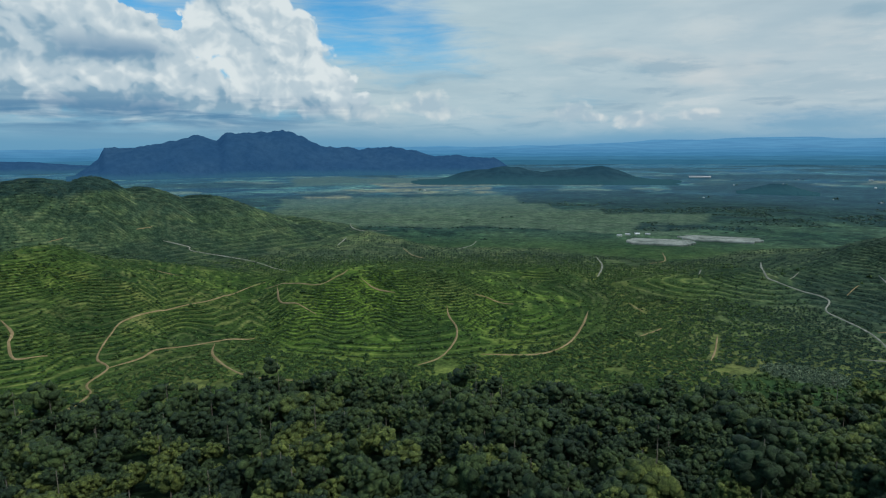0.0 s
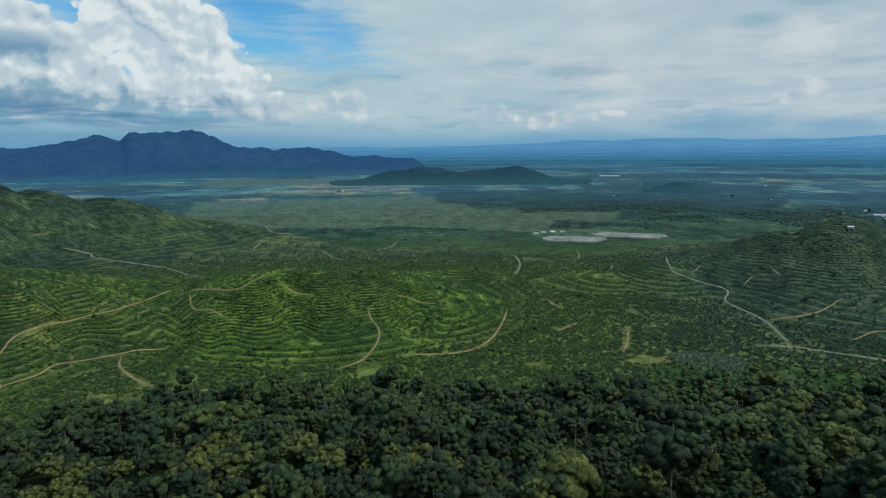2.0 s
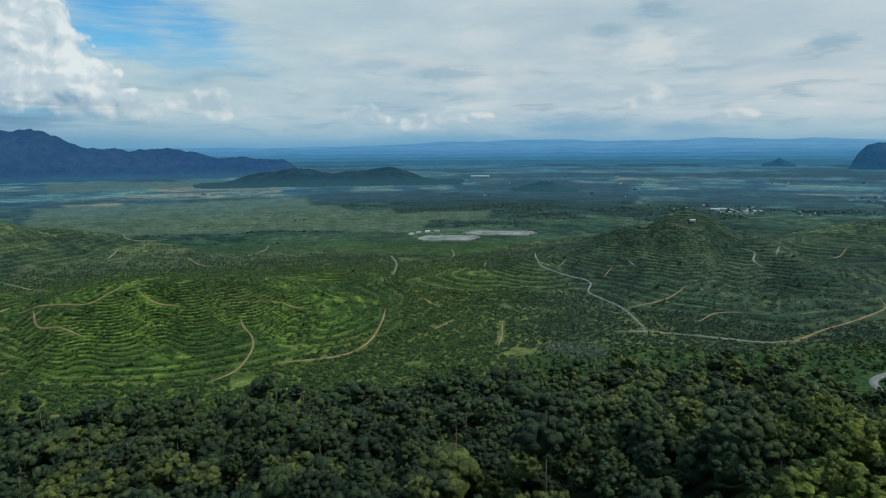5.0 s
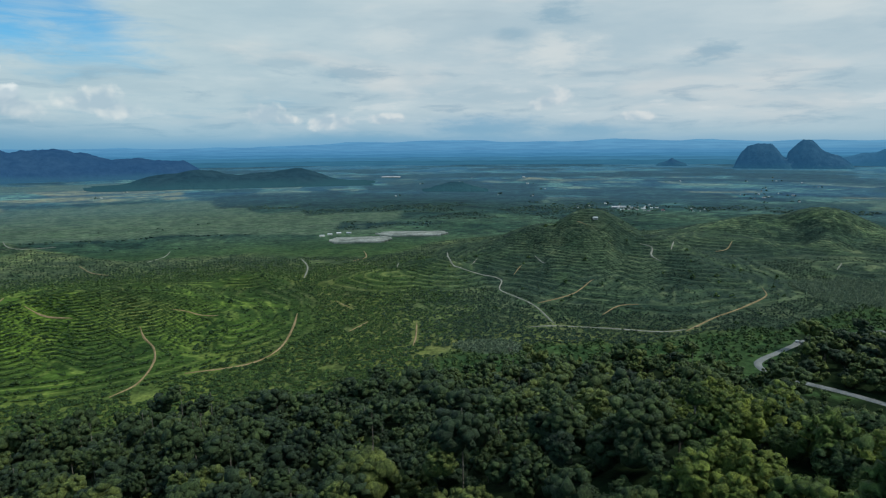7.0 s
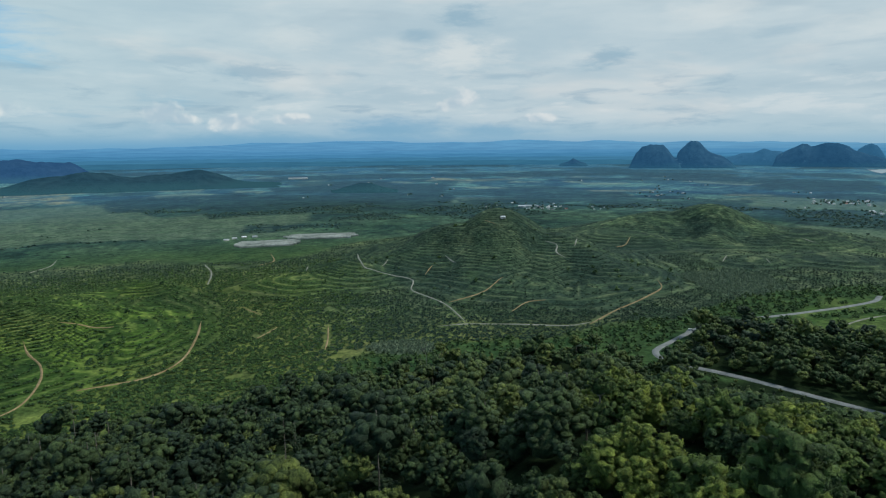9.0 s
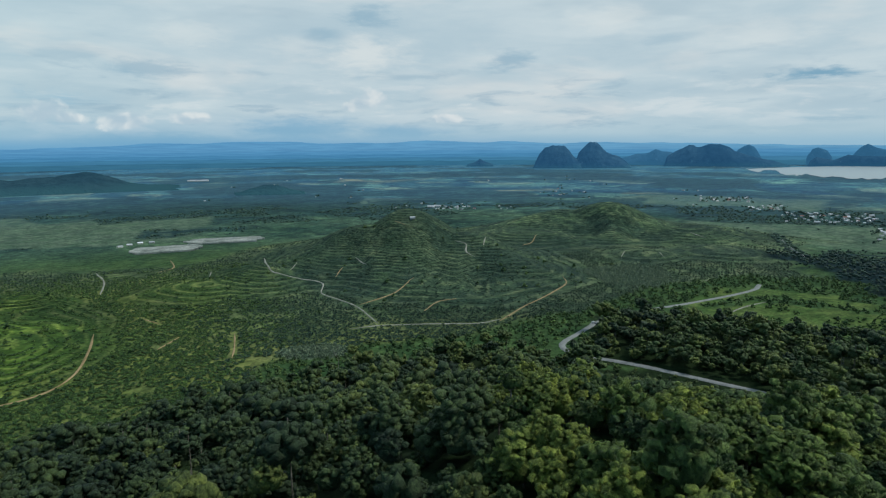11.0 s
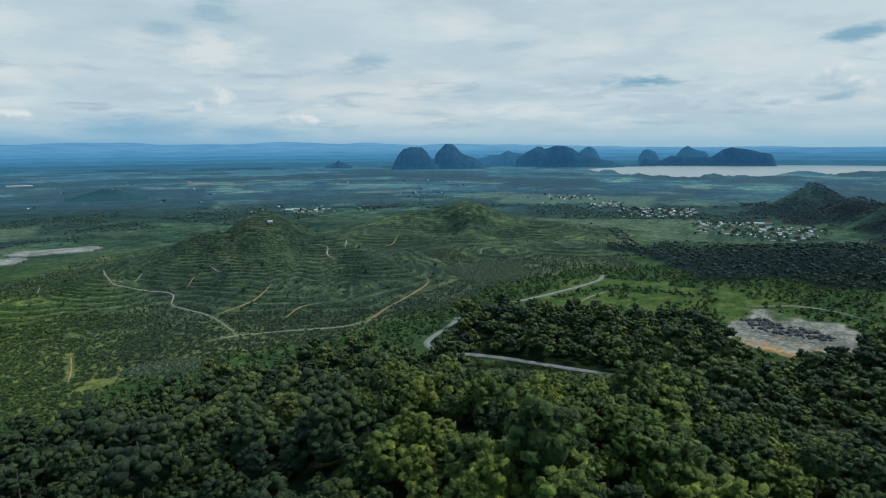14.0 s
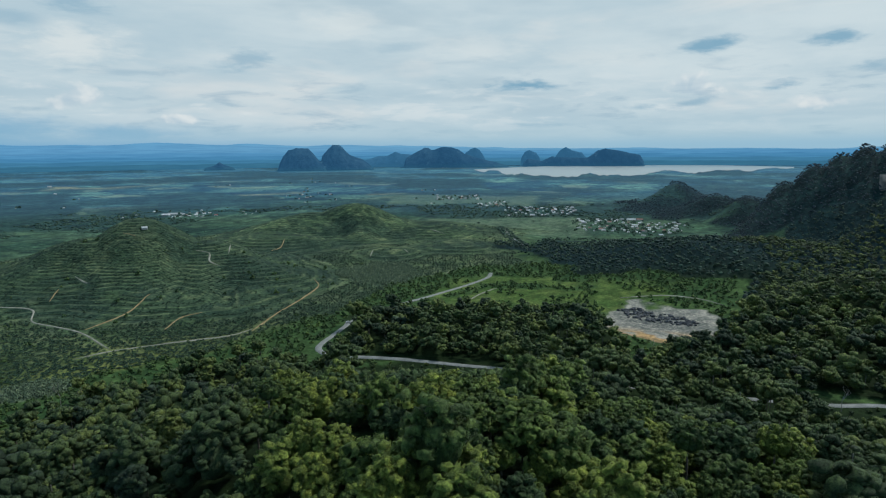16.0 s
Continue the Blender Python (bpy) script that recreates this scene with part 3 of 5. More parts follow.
def ground_material():
    m, g = material("land cover")
    co = spot(g)
    at = lambda key: g.add("ShaderNodeAttribute", attribute_name=key).outputs["Fac"]
    n1, n2, n3 = g.noise(co, 0.006, 6), g.noise(co, 0.035, 6, 0.6), g.noise(co, 0.5, 4)
    scrub = g.mix(g.step(n2, 0.35, 0.65), (0.028, 0.064, 0.024), (0.054, 0.098, 0.034))
    fields = g.mix(g.step(n1, 0.4, 0.6), (0.028, 0.064, 0.046), (0.052, 0.096, 0.064))
    fields = g.mix(g.math("MULTIPLY", g.step(n2, 0.55, 0.66), 0.7), fields, (0.016, 0.040, 0.036))
    n4 = g.noise(co, 0.11, 5, 0.7)
    # the outer plain is bluer: distance haze is put into its colours
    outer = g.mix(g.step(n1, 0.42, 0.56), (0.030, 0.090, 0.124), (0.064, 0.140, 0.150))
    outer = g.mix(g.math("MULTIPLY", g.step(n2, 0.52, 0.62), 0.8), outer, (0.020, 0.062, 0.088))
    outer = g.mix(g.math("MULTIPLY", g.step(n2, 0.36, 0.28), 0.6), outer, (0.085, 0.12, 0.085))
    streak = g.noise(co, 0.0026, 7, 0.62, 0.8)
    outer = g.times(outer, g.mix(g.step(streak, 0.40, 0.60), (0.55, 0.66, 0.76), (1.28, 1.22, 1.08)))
    warped = g.add("ShaderNodeVectorMath", operation="ADD")
    g.put(warped.inputs[0], co)
    wob = g.noise(co, 0.008, 3)
    g.put(warped.inputs[1], g.vec(g.math("MULTIPLY", wob, 170.0), g.math("MULTIPLY", g.noise(co, 0.011, 3), 150.0)))
    plots = g.add("ShaderNodeTexVoronoi")
    g.put(plots.inputs["Vector"], warped.outputs[0])
    plots.inputs["Scale"].default_value = 0.0075
    hue = g.add("ShaderNodeSeparateColor")
    g.put(hue.inputs[0], plots.outputs["Color"])
    tone = g.mix(g.step(hue.outputs[0], 0.15, 0.95), (0.50, 0.62, 0.76), (1.75, 1.62, 1.36))
    bare = g.math("MULTIPLY", g.step(hue.outputs[1], 0.84, 0.87), 0.75)
    rows = g.add("ShaderNodeTexVoronoi", feature="DISTANCE_TO_EDGE")
    g.put(rows.inputs["Vector"], warped.outputs[0])
    rows.inputs["Scale"].default_value = 0.0075
    hedge = g.math("MULTIPLY", g.step(rows.outputs["Distance"], 0.07, 0.02), g.step(n2, 0.40, 0.55))
    outer = g.mix(hedge, g.mix(bare, g.times(outer, tone), (0.135, 0.19, 0.15)), (0.016, 0.050, 0.068))
    fields = g.mix(g.math("MULTIPLY", hedge, 0.7), g.times(fields, g.mix(g.step(hue.outputs[2], 0.2, 0.9), (0.72, 0.8, 0.88), (1.2, 1.16, 1.08))), (0.016, 0.044, 0.038))
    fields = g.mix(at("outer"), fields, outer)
    # the rim's blue is more haze put into the base colour
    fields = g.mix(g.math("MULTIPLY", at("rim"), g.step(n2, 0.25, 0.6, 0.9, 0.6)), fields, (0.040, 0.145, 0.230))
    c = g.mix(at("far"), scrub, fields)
    mottle = g.noise(co, 0.017, 8, 0.72, 0.4)
    tufts = g.noise(co, 0.06, 6, 0.7)
    c = g.mix(g.math("MULTIPLY", at("light"), 0.8), c, g.mix(g.step(n2, 0.35, 0.6), (0.058, 0.104, 0.066), (0.098, 0.142, 0.098)))
    c = g.mix(g.math("MULTIPLY", at("pale"), g.step(n2, 0.3, 0.5)), c, (0.185, 0.195, 0.125))
    c = g.mix(g.math("MULTIPLY", at("dark"), g.step(n2, 0.75, 0.5)), c, (0.017, 0.045, 0.046))
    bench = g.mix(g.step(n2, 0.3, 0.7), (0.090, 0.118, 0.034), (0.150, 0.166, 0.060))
    # sunlight on the left hill is put into the bench and cut colours
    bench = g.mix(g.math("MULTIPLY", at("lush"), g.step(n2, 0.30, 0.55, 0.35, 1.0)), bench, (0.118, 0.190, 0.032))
    # haze and cloud shade over the further terraces are put into these colours
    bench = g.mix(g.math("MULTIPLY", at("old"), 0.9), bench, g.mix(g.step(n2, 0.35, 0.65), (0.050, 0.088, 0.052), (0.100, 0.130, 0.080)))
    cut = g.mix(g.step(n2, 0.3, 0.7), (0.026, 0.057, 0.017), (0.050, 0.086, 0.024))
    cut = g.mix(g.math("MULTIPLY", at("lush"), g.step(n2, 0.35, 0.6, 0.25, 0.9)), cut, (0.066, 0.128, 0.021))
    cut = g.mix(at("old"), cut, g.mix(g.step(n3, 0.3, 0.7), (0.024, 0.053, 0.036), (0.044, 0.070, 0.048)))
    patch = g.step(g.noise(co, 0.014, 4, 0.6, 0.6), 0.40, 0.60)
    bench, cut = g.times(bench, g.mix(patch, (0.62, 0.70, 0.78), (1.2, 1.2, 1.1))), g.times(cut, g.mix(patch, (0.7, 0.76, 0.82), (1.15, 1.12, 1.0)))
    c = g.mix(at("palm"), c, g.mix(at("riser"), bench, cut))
    c = g.mix(at("meadow"), c, g.mix(g.step(n2, 0.35, 0.65), (0.046, 0.092, 0.024), (0.085, 0.125, 0.036)))
    c = g.mix(at("grove"), c, g.mix(g.step(n3, 0.35, 0.65), (0.085, 0.13, 0.085), (0.12, 0.155, 0.105)))
    # ground under the further woods is tinted blue, as haze would
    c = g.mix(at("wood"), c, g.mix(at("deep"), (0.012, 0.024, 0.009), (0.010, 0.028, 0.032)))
    rock = g.mix(g.step(n2, 0.3, 0.6), (0.20, 0.205, 0.19), (0.12, 0.128, 0.125))
    rock = g.mix(g.step(n3, 0.5, 0.7), rock, (0.27, 0.26, 0.22))
    rock = g.mix(g.math("MULTIPLY", at("rim_sand"), g.step(n2, 0.25, 0.55, 0.5, 1.0)), rock, (0.25, 0.25, 0.225))
    c = g.mix(at("pit"), c, rock)
    c = g.mix(at("soil"), c, (0.34, 0.22, 0.10))
    c = g.times(c, g.mix(g.step(n3, 0.3, 0.7), (0.7, 0.7, 0.7), (1.25, 1.25, 1.2)))
    c = g.times(c, g.mix(g.step(n4, 0.36, 0.64), (0.62, 0.66, 0.66), (1.3, 1.25, 1.2)))
    worn = g.times(g.mix(g.step(mottle, 0.36, 0.64), (0.60, 0.68, 0.76), (1.62, 1.54, 1.42)), g.mix(g.step(tufts, 0.36, 0.62), (0.66, 0.70, 0.74), (1.32, 1.28, 1.20)))
    c = g.mix(g.math("MULTIPLY", at("far"), g.math("SUBTRACT", 1.0, g.math("MULTIPLY", at("light"), 0.55))), c, g.times(c, worn))
    # a blue sheen stands in for haze over the outer plain
    finish(g, c, 0.9, n3, 0.6, 0.5, sheen=g.math("MULTIPLY", at("outer"), 0.18), spec=0.05, tint=(0.30, 0.60, 0.95))
    return m


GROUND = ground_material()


def build_ground():
    az = np.concatenate([np.arange(-180, -44, 4.0), np.arange(-44, 111, 0.235), np.arange(114, 180, 4.0)])
    r = np.concatenate([[0.05], np.arange(15, 110, 12), np.arange(110, 318, 5.5), np.arange(318, 345, 2.5), np.arange(345, 600, 1.15), np.arange(600, 780, 1.5), np.arange(780, 1100, 2.6), 1100 * 1.022 ** np.arange(0, 70)])
    r = r[r < 4950]
    A, R = np.meshgrid(az, r)
    X, Y = polar(A, R)
    x, y = X.ravel(), Y.ravel()
    z = height(x, y)
    h = bare_height(x, y)
    f = levels(x, y, h)
    f = f - np.floor(f)
    p = planted(x, y)
    n, k = len(az), len(r)
    i, j = np.meshgrid(np.arange(n), np.arange(k - 1))
    q = np.stack([j * n + i, j * n + (i + 1) % n, (j + 1) * n + (i + 1) % n, (j + 1) * n + i], -1).reshape(-1, 4)[:, ::-1]
    wx, wy = polar(-6, 500)
    # where a painted patch of sunlight brightens the left plantation hill
    lush = np.exp(-(((x - wx) / 260) ** 2 + ((y - wy) / 150) ** 2)) * smooth(waves(x, y, 80, 3), 0.22, 0.62)
    w8, r_, az_ = waves(x, y, 16, 3), np.hypot(x, y), np.degrees(np.arctan2(x, y))
    dark, pale, light = zones(x, y)
    open_ground = smooth(np.hypot(x, y), 760, 1000) * (1 - p)
    floor = pit(x, y)
    edge_u = smooth(np.hypot(x, y), 462, 436) * floor * smooth(waves(x, y, 12, 2), 0.35, 0.55)
    sx, sy = polar(102.0, 585.0)
    scar = smooth(np.hypot((x - sx) / 20, (y - sy) / 10) + waves(x, y, 9, 3), 1.4, 1.1)
    # wood also darkens the rear ridge's right part: cloud shadow put into colour
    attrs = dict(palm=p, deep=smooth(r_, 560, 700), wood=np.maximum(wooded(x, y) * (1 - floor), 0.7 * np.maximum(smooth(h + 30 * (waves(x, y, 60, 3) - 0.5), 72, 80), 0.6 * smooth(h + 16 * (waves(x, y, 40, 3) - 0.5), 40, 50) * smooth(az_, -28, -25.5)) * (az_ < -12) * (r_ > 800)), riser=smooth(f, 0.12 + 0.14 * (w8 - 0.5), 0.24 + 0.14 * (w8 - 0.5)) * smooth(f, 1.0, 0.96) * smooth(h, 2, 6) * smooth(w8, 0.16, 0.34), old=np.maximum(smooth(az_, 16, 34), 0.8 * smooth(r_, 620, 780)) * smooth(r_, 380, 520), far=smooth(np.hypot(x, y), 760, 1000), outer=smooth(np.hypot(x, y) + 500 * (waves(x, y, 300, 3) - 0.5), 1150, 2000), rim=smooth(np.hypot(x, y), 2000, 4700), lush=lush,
                 dark=dark * open_ground, pale=pale * open_ground, light=light * open_ground, meadow=meadow(x, y) * (1 - floor), grove=grove(x, y), pit=floor,
                 soil=np.maximum(edge_u * 0.9, scar), rim_sand=np.clip(np.hypot(x - PIT[0], y - PIT[1]) / 48, 0, 1) ** 2 * floor)
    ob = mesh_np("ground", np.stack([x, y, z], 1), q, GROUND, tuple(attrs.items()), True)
    return tagged(ob, "rolling green land with terraced hillsides and a wide plain", "ground", kind="structure")


build_ground()
# ---- distant hills ----
def hill_material(name, dark, light, haze_glow, crags=0.0):
    m, g = material(name)
    co = spot(g)
    n1, n2 = g.noise(co, 0.006, 5), g.noise(co, 0.03, 5, 0.65)
    c = g.mix(g.step(n1, 0.3, 0.7), dark, light)
    c = g.times(c, g.mix(g.step(n2, 0.3, 0.7), (0.7, 0.72, 0.75), (1.25, 1.22, 1.2)))
    crag = g.noise(co, 0.018, 5, 0.6)
    c = g.mix(g.math("MULTIPLY", g.step(crag, 0.62, 0.72), crags), c, (0.10, 0.15, 0.17))
    # haze is put into the colour near the foot and into a blue emission
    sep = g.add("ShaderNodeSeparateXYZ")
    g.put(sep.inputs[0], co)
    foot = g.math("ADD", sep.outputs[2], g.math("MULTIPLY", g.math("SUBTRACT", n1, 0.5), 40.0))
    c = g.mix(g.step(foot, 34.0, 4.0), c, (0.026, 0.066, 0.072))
    finish(g, c, 0.95, n2, 1.0, 12.0, spec=0.0, emit=haze_glow)
    return m


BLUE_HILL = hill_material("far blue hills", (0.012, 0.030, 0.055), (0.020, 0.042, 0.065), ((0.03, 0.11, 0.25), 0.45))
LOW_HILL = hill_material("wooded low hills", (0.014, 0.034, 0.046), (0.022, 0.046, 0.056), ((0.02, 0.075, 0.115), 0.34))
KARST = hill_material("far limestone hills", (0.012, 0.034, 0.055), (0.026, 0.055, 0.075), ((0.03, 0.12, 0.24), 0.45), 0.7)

# paler copy of the limestone hills, with more haze in colour and emission
HAZY_KARST = hill_material("limestone hills beyond the lake", (0.014, 0.040, 0.065), (0.028, 0.060, 0.085), ((0.04, 0.15, 0.27), 0.62), 0.5)


def hill_mesh(name, mat, az0, az1, away, deep, crest, rough=12.0, seed=0, foot=0.0, label="", steps=160, steep=2.2, ends=0.07, wave=110.0):
    """A range of hills: crest(s) gives the height over the span s in 0..1, cut steep in front."""
    s = np.linspace(0, 1, steps)
    v = np.linspace(-1, 1, 21)
    S, V = np.meshgrid(s, v)
    az, r = az0 + (az1 - az0) * S, away + deep * V
    X, Y = polar(az, r)
    prof = np.clip(1 - np.abs(V) ** steep, 0, 1) * smooth(S, 0, ends) * smooth(1 - S, 0, ends)
    w = Waves(seed + 40)
    bump = (w(X, Y, wave, 6) - 0.5) * rough
    Z = foot + (crest(S) + bump * smooth(prof, 0.1, 0.5)) * prof ** 0.8 - 6 * (prof <= 0.001)
    n = steps
    i, j = np.meshgrid(np.arange(n - 1), np.arange(20))
    q = np.stack([j * n + i, j * n + i + 1, (j + 1) * n + i + 1, (j + 1) * n + i], -1).reshape(-1, 4)
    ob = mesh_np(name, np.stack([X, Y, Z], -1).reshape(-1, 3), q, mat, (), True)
    return tagged(ob, label, "hill", group="distant hills")


def outline(*pairs):
    """A crest from (share of the span, height) pairs."""
    xs, hs = [p[0] for p in pairs], [p[1] for p in pairs]
    return lambda s: np.interp(s, xs, hs)


def rise(el, away):
    return EYE + away * math.tan(radians(el))


def crest_from(az0, az1, away, *points):
    """A crest over headings, from (heading, degrees above the horizon) pairs."""
    return outline(*[((a - az0) / (az1 - az0), max(rise(e, away), 0)) for a, e in points])


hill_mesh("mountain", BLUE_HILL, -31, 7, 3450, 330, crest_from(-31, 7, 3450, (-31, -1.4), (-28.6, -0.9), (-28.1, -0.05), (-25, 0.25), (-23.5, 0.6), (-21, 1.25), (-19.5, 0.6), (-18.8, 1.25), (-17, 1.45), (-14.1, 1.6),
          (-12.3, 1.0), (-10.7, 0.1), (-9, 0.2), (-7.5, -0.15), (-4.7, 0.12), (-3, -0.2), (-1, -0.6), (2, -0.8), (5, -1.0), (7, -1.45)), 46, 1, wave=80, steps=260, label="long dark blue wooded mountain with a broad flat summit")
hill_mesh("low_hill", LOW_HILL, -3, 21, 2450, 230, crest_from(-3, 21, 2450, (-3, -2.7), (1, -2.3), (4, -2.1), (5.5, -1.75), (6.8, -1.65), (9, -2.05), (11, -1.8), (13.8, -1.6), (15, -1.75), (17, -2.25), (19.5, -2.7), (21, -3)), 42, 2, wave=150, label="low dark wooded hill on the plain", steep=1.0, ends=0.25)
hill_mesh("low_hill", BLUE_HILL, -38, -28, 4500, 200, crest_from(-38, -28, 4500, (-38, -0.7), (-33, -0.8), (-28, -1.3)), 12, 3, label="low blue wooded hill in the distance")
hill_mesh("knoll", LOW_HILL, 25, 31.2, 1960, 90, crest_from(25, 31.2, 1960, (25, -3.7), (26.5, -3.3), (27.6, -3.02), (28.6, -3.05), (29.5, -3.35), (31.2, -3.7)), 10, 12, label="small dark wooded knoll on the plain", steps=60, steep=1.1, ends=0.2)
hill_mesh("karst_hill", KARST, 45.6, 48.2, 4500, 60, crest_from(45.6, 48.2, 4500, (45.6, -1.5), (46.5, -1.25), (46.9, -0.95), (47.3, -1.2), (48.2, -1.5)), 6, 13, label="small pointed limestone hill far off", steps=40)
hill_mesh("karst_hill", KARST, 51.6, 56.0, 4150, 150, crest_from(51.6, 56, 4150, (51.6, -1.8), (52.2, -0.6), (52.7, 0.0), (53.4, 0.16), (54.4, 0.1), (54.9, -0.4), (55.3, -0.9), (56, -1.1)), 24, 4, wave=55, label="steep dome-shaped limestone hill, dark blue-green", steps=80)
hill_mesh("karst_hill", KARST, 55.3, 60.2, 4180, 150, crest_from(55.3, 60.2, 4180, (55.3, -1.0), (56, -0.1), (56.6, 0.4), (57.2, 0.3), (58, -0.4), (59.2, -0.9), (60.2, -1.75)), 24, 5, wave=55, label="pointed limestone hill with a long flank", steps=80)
hill_mesh("karst_hill", HAZY_KARST, 58.2, 64.6, 4700, 90, crest_from(58.2, 64.6, 4700, (58.2, -1.3), (59.4, -0.95), (60.6, -0.63), (61.4, -0.55), (62.1, -0.26), (62.7, -0.40), (63.4, -0.51), (64.6, -1.2)), 12, 21, wave=40, label="low toothed limestone hill, pale blue with distance", steps=110)
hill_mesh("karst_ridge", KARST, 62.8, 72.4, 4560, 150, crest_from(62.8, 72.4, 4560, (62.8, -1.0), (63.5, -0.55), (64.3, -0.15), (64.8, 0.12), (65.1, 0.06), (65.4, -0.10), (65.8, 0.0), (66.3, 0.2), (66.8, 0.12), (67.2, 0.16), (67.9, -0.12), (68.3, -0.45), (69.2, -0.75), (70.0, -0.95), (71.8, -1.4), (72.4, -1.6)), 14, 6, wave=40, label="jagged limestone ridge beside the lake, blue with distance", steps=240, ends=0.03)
hill_mesh("karst_hill", HAZY_KARST, 68.2, 70.3, 4760, 50, crest_from(68.2, 70.3, 4760, (68.2, -0.9), (68.5, -0.35), (68.9, -0.05), (69.3, 0.1), (69.7, -0.08), (70.0, -0.5), (70.3, -1.0)), 8, 7, wave=40, label="small rounded limestone hill", steps=60, ends=0.03)
hill_mesh("karst_hill", HAZY_KARST, 73.4, 75.2, 4810, 40, crest_from(73.4, 75.2, 4810, (73.4, -0.95), (73.8, -0.3), (74.2, -0.18), (74.8, -0.4), (75.2, -1.0)), 7, 8, wave=40, label="small blunt limestone hill beyond the lake", steps=50, ends=0.03)
hill_mesh("karst_hill", HAZY_KARST, 76.3, 79.3, 4820, 40, crest_from(76.3, 79.3, 4820, (76.3, -1.0), (76.8, -0.3), (77.1, -0.05), (77.4, 0.08), (77.9, -0.2), (78.8, -0.4), (79.3, -1.0)), 7, 22, wave=40, label="pointed limestone hill beyond the lake", steps=70, ends=0.03)
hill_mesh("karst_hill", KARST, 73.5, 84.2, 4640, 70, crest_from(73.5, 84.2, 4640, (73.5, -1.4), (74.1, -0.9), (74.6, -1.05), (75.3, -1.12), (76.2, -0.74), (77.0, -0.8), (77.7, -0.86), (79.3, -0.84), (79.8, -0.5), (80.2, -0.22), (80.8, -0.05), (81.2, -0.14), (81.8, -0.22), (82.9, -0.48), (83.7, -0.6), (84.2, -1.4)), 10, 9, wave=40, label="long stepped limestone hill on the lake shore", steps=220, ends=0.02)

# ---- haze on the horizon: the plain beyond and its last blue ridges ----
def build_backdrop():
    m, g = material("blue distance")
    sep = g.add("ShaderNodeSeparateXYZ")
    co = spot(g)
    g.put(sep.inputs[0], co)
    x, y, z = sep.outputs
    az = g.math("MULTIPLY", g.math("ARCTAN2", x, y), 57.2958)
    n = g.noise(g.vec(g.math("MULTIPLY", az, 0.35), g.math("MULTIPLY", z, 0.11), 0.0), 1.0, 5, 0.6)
    # the ring is an added backdrop that glows; its haze is put into these blues
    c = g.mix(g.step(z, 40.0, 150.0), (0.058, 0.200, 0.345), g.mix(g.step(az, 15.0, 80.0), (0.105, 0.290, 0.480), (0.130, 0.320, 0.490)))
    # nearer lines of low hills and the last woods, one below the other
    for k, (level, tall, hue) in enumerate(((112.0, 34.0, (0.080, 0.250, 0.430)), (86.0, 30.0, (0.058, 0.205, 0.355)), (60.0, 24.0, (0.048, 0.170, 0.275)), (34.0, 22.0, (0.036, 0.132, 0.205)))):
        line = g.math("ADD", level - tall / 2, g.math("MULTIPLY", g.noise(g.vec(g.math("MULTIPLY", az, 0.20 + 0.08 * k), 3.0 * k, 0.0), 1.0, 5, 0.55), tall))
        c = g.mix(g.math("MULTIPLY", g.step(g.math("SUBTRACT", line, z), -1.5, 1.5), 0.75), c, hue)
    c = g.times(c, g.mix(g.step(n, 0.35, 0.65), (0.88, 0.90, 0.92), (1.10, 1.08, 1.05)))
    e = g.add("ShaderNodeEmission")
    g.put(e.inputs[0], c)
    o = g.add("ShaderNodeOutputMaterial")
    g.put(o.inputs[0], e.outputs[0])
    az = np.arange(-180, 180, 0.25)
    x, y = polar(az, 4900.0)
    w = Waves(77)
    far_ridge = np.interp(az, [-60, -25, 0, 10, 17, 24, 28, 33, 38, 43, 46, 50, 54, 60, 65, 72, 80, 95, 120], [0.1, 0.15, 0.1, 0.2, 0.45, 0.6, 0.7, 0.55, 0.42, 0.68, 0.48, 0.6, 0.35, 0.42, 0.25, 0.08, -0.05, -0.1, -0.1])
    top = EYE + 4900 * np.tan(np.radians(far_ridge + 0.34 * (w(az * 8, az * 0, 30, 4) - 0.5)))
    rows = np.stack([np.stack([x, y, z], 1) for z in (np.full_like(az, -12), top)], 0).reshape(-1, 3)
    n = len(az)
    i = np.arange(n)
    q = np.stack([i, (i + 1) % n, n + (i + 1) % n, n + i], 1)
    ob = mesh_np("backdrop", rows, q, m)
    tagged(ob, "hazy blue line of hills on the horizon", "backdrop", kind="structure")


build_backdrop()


# ---- lake ----
def build_lake():
    m, g = material("lake water")
    n = g.noise(spot(g), 0.02, 3)
    finish(g, (0.27, 0.33, 0.34), 0.34, n, 0.02, 1.0, spec=0.5)
    az = np.linspace(66, 95.5, 160)
    w = Waves(9)
    near = np.interp(az, [66, 68.5, 70, 73, 76, 80, 90, 95.5], [4300, 4000, 3550, 3200, 3100, 3350, 3550, 4400]) + 1300 * (w(az * 10, az * 0, 12, 5) - 0.5)
    farr = np.interp(az, [66, 69, 73, 79, 90, 95.5], [3700, 3900, 4350, 4850, 4850, 4500])
    farr = np.maximum(farr, near + 10)
    x0, y0 = polar(az, near)
    x1, y1 = polar(az, farr)
    k = len(az)
    v = np.concatenate([np.stack([x0, y0, np.full(k, 1.6)], 1), np.stack([x1, y1, np.full(k, 1.6)], 1)])
    i = np.arange(k - 1)
    ob = mesh_np("lake", v, np.stack([i, i + 1, k + i + 1, k + i], 1)[:, ::-1], m)
    tagged(ob, "pale grey still lake with a ragged shore", "lake", kind="structure")


build_lake()


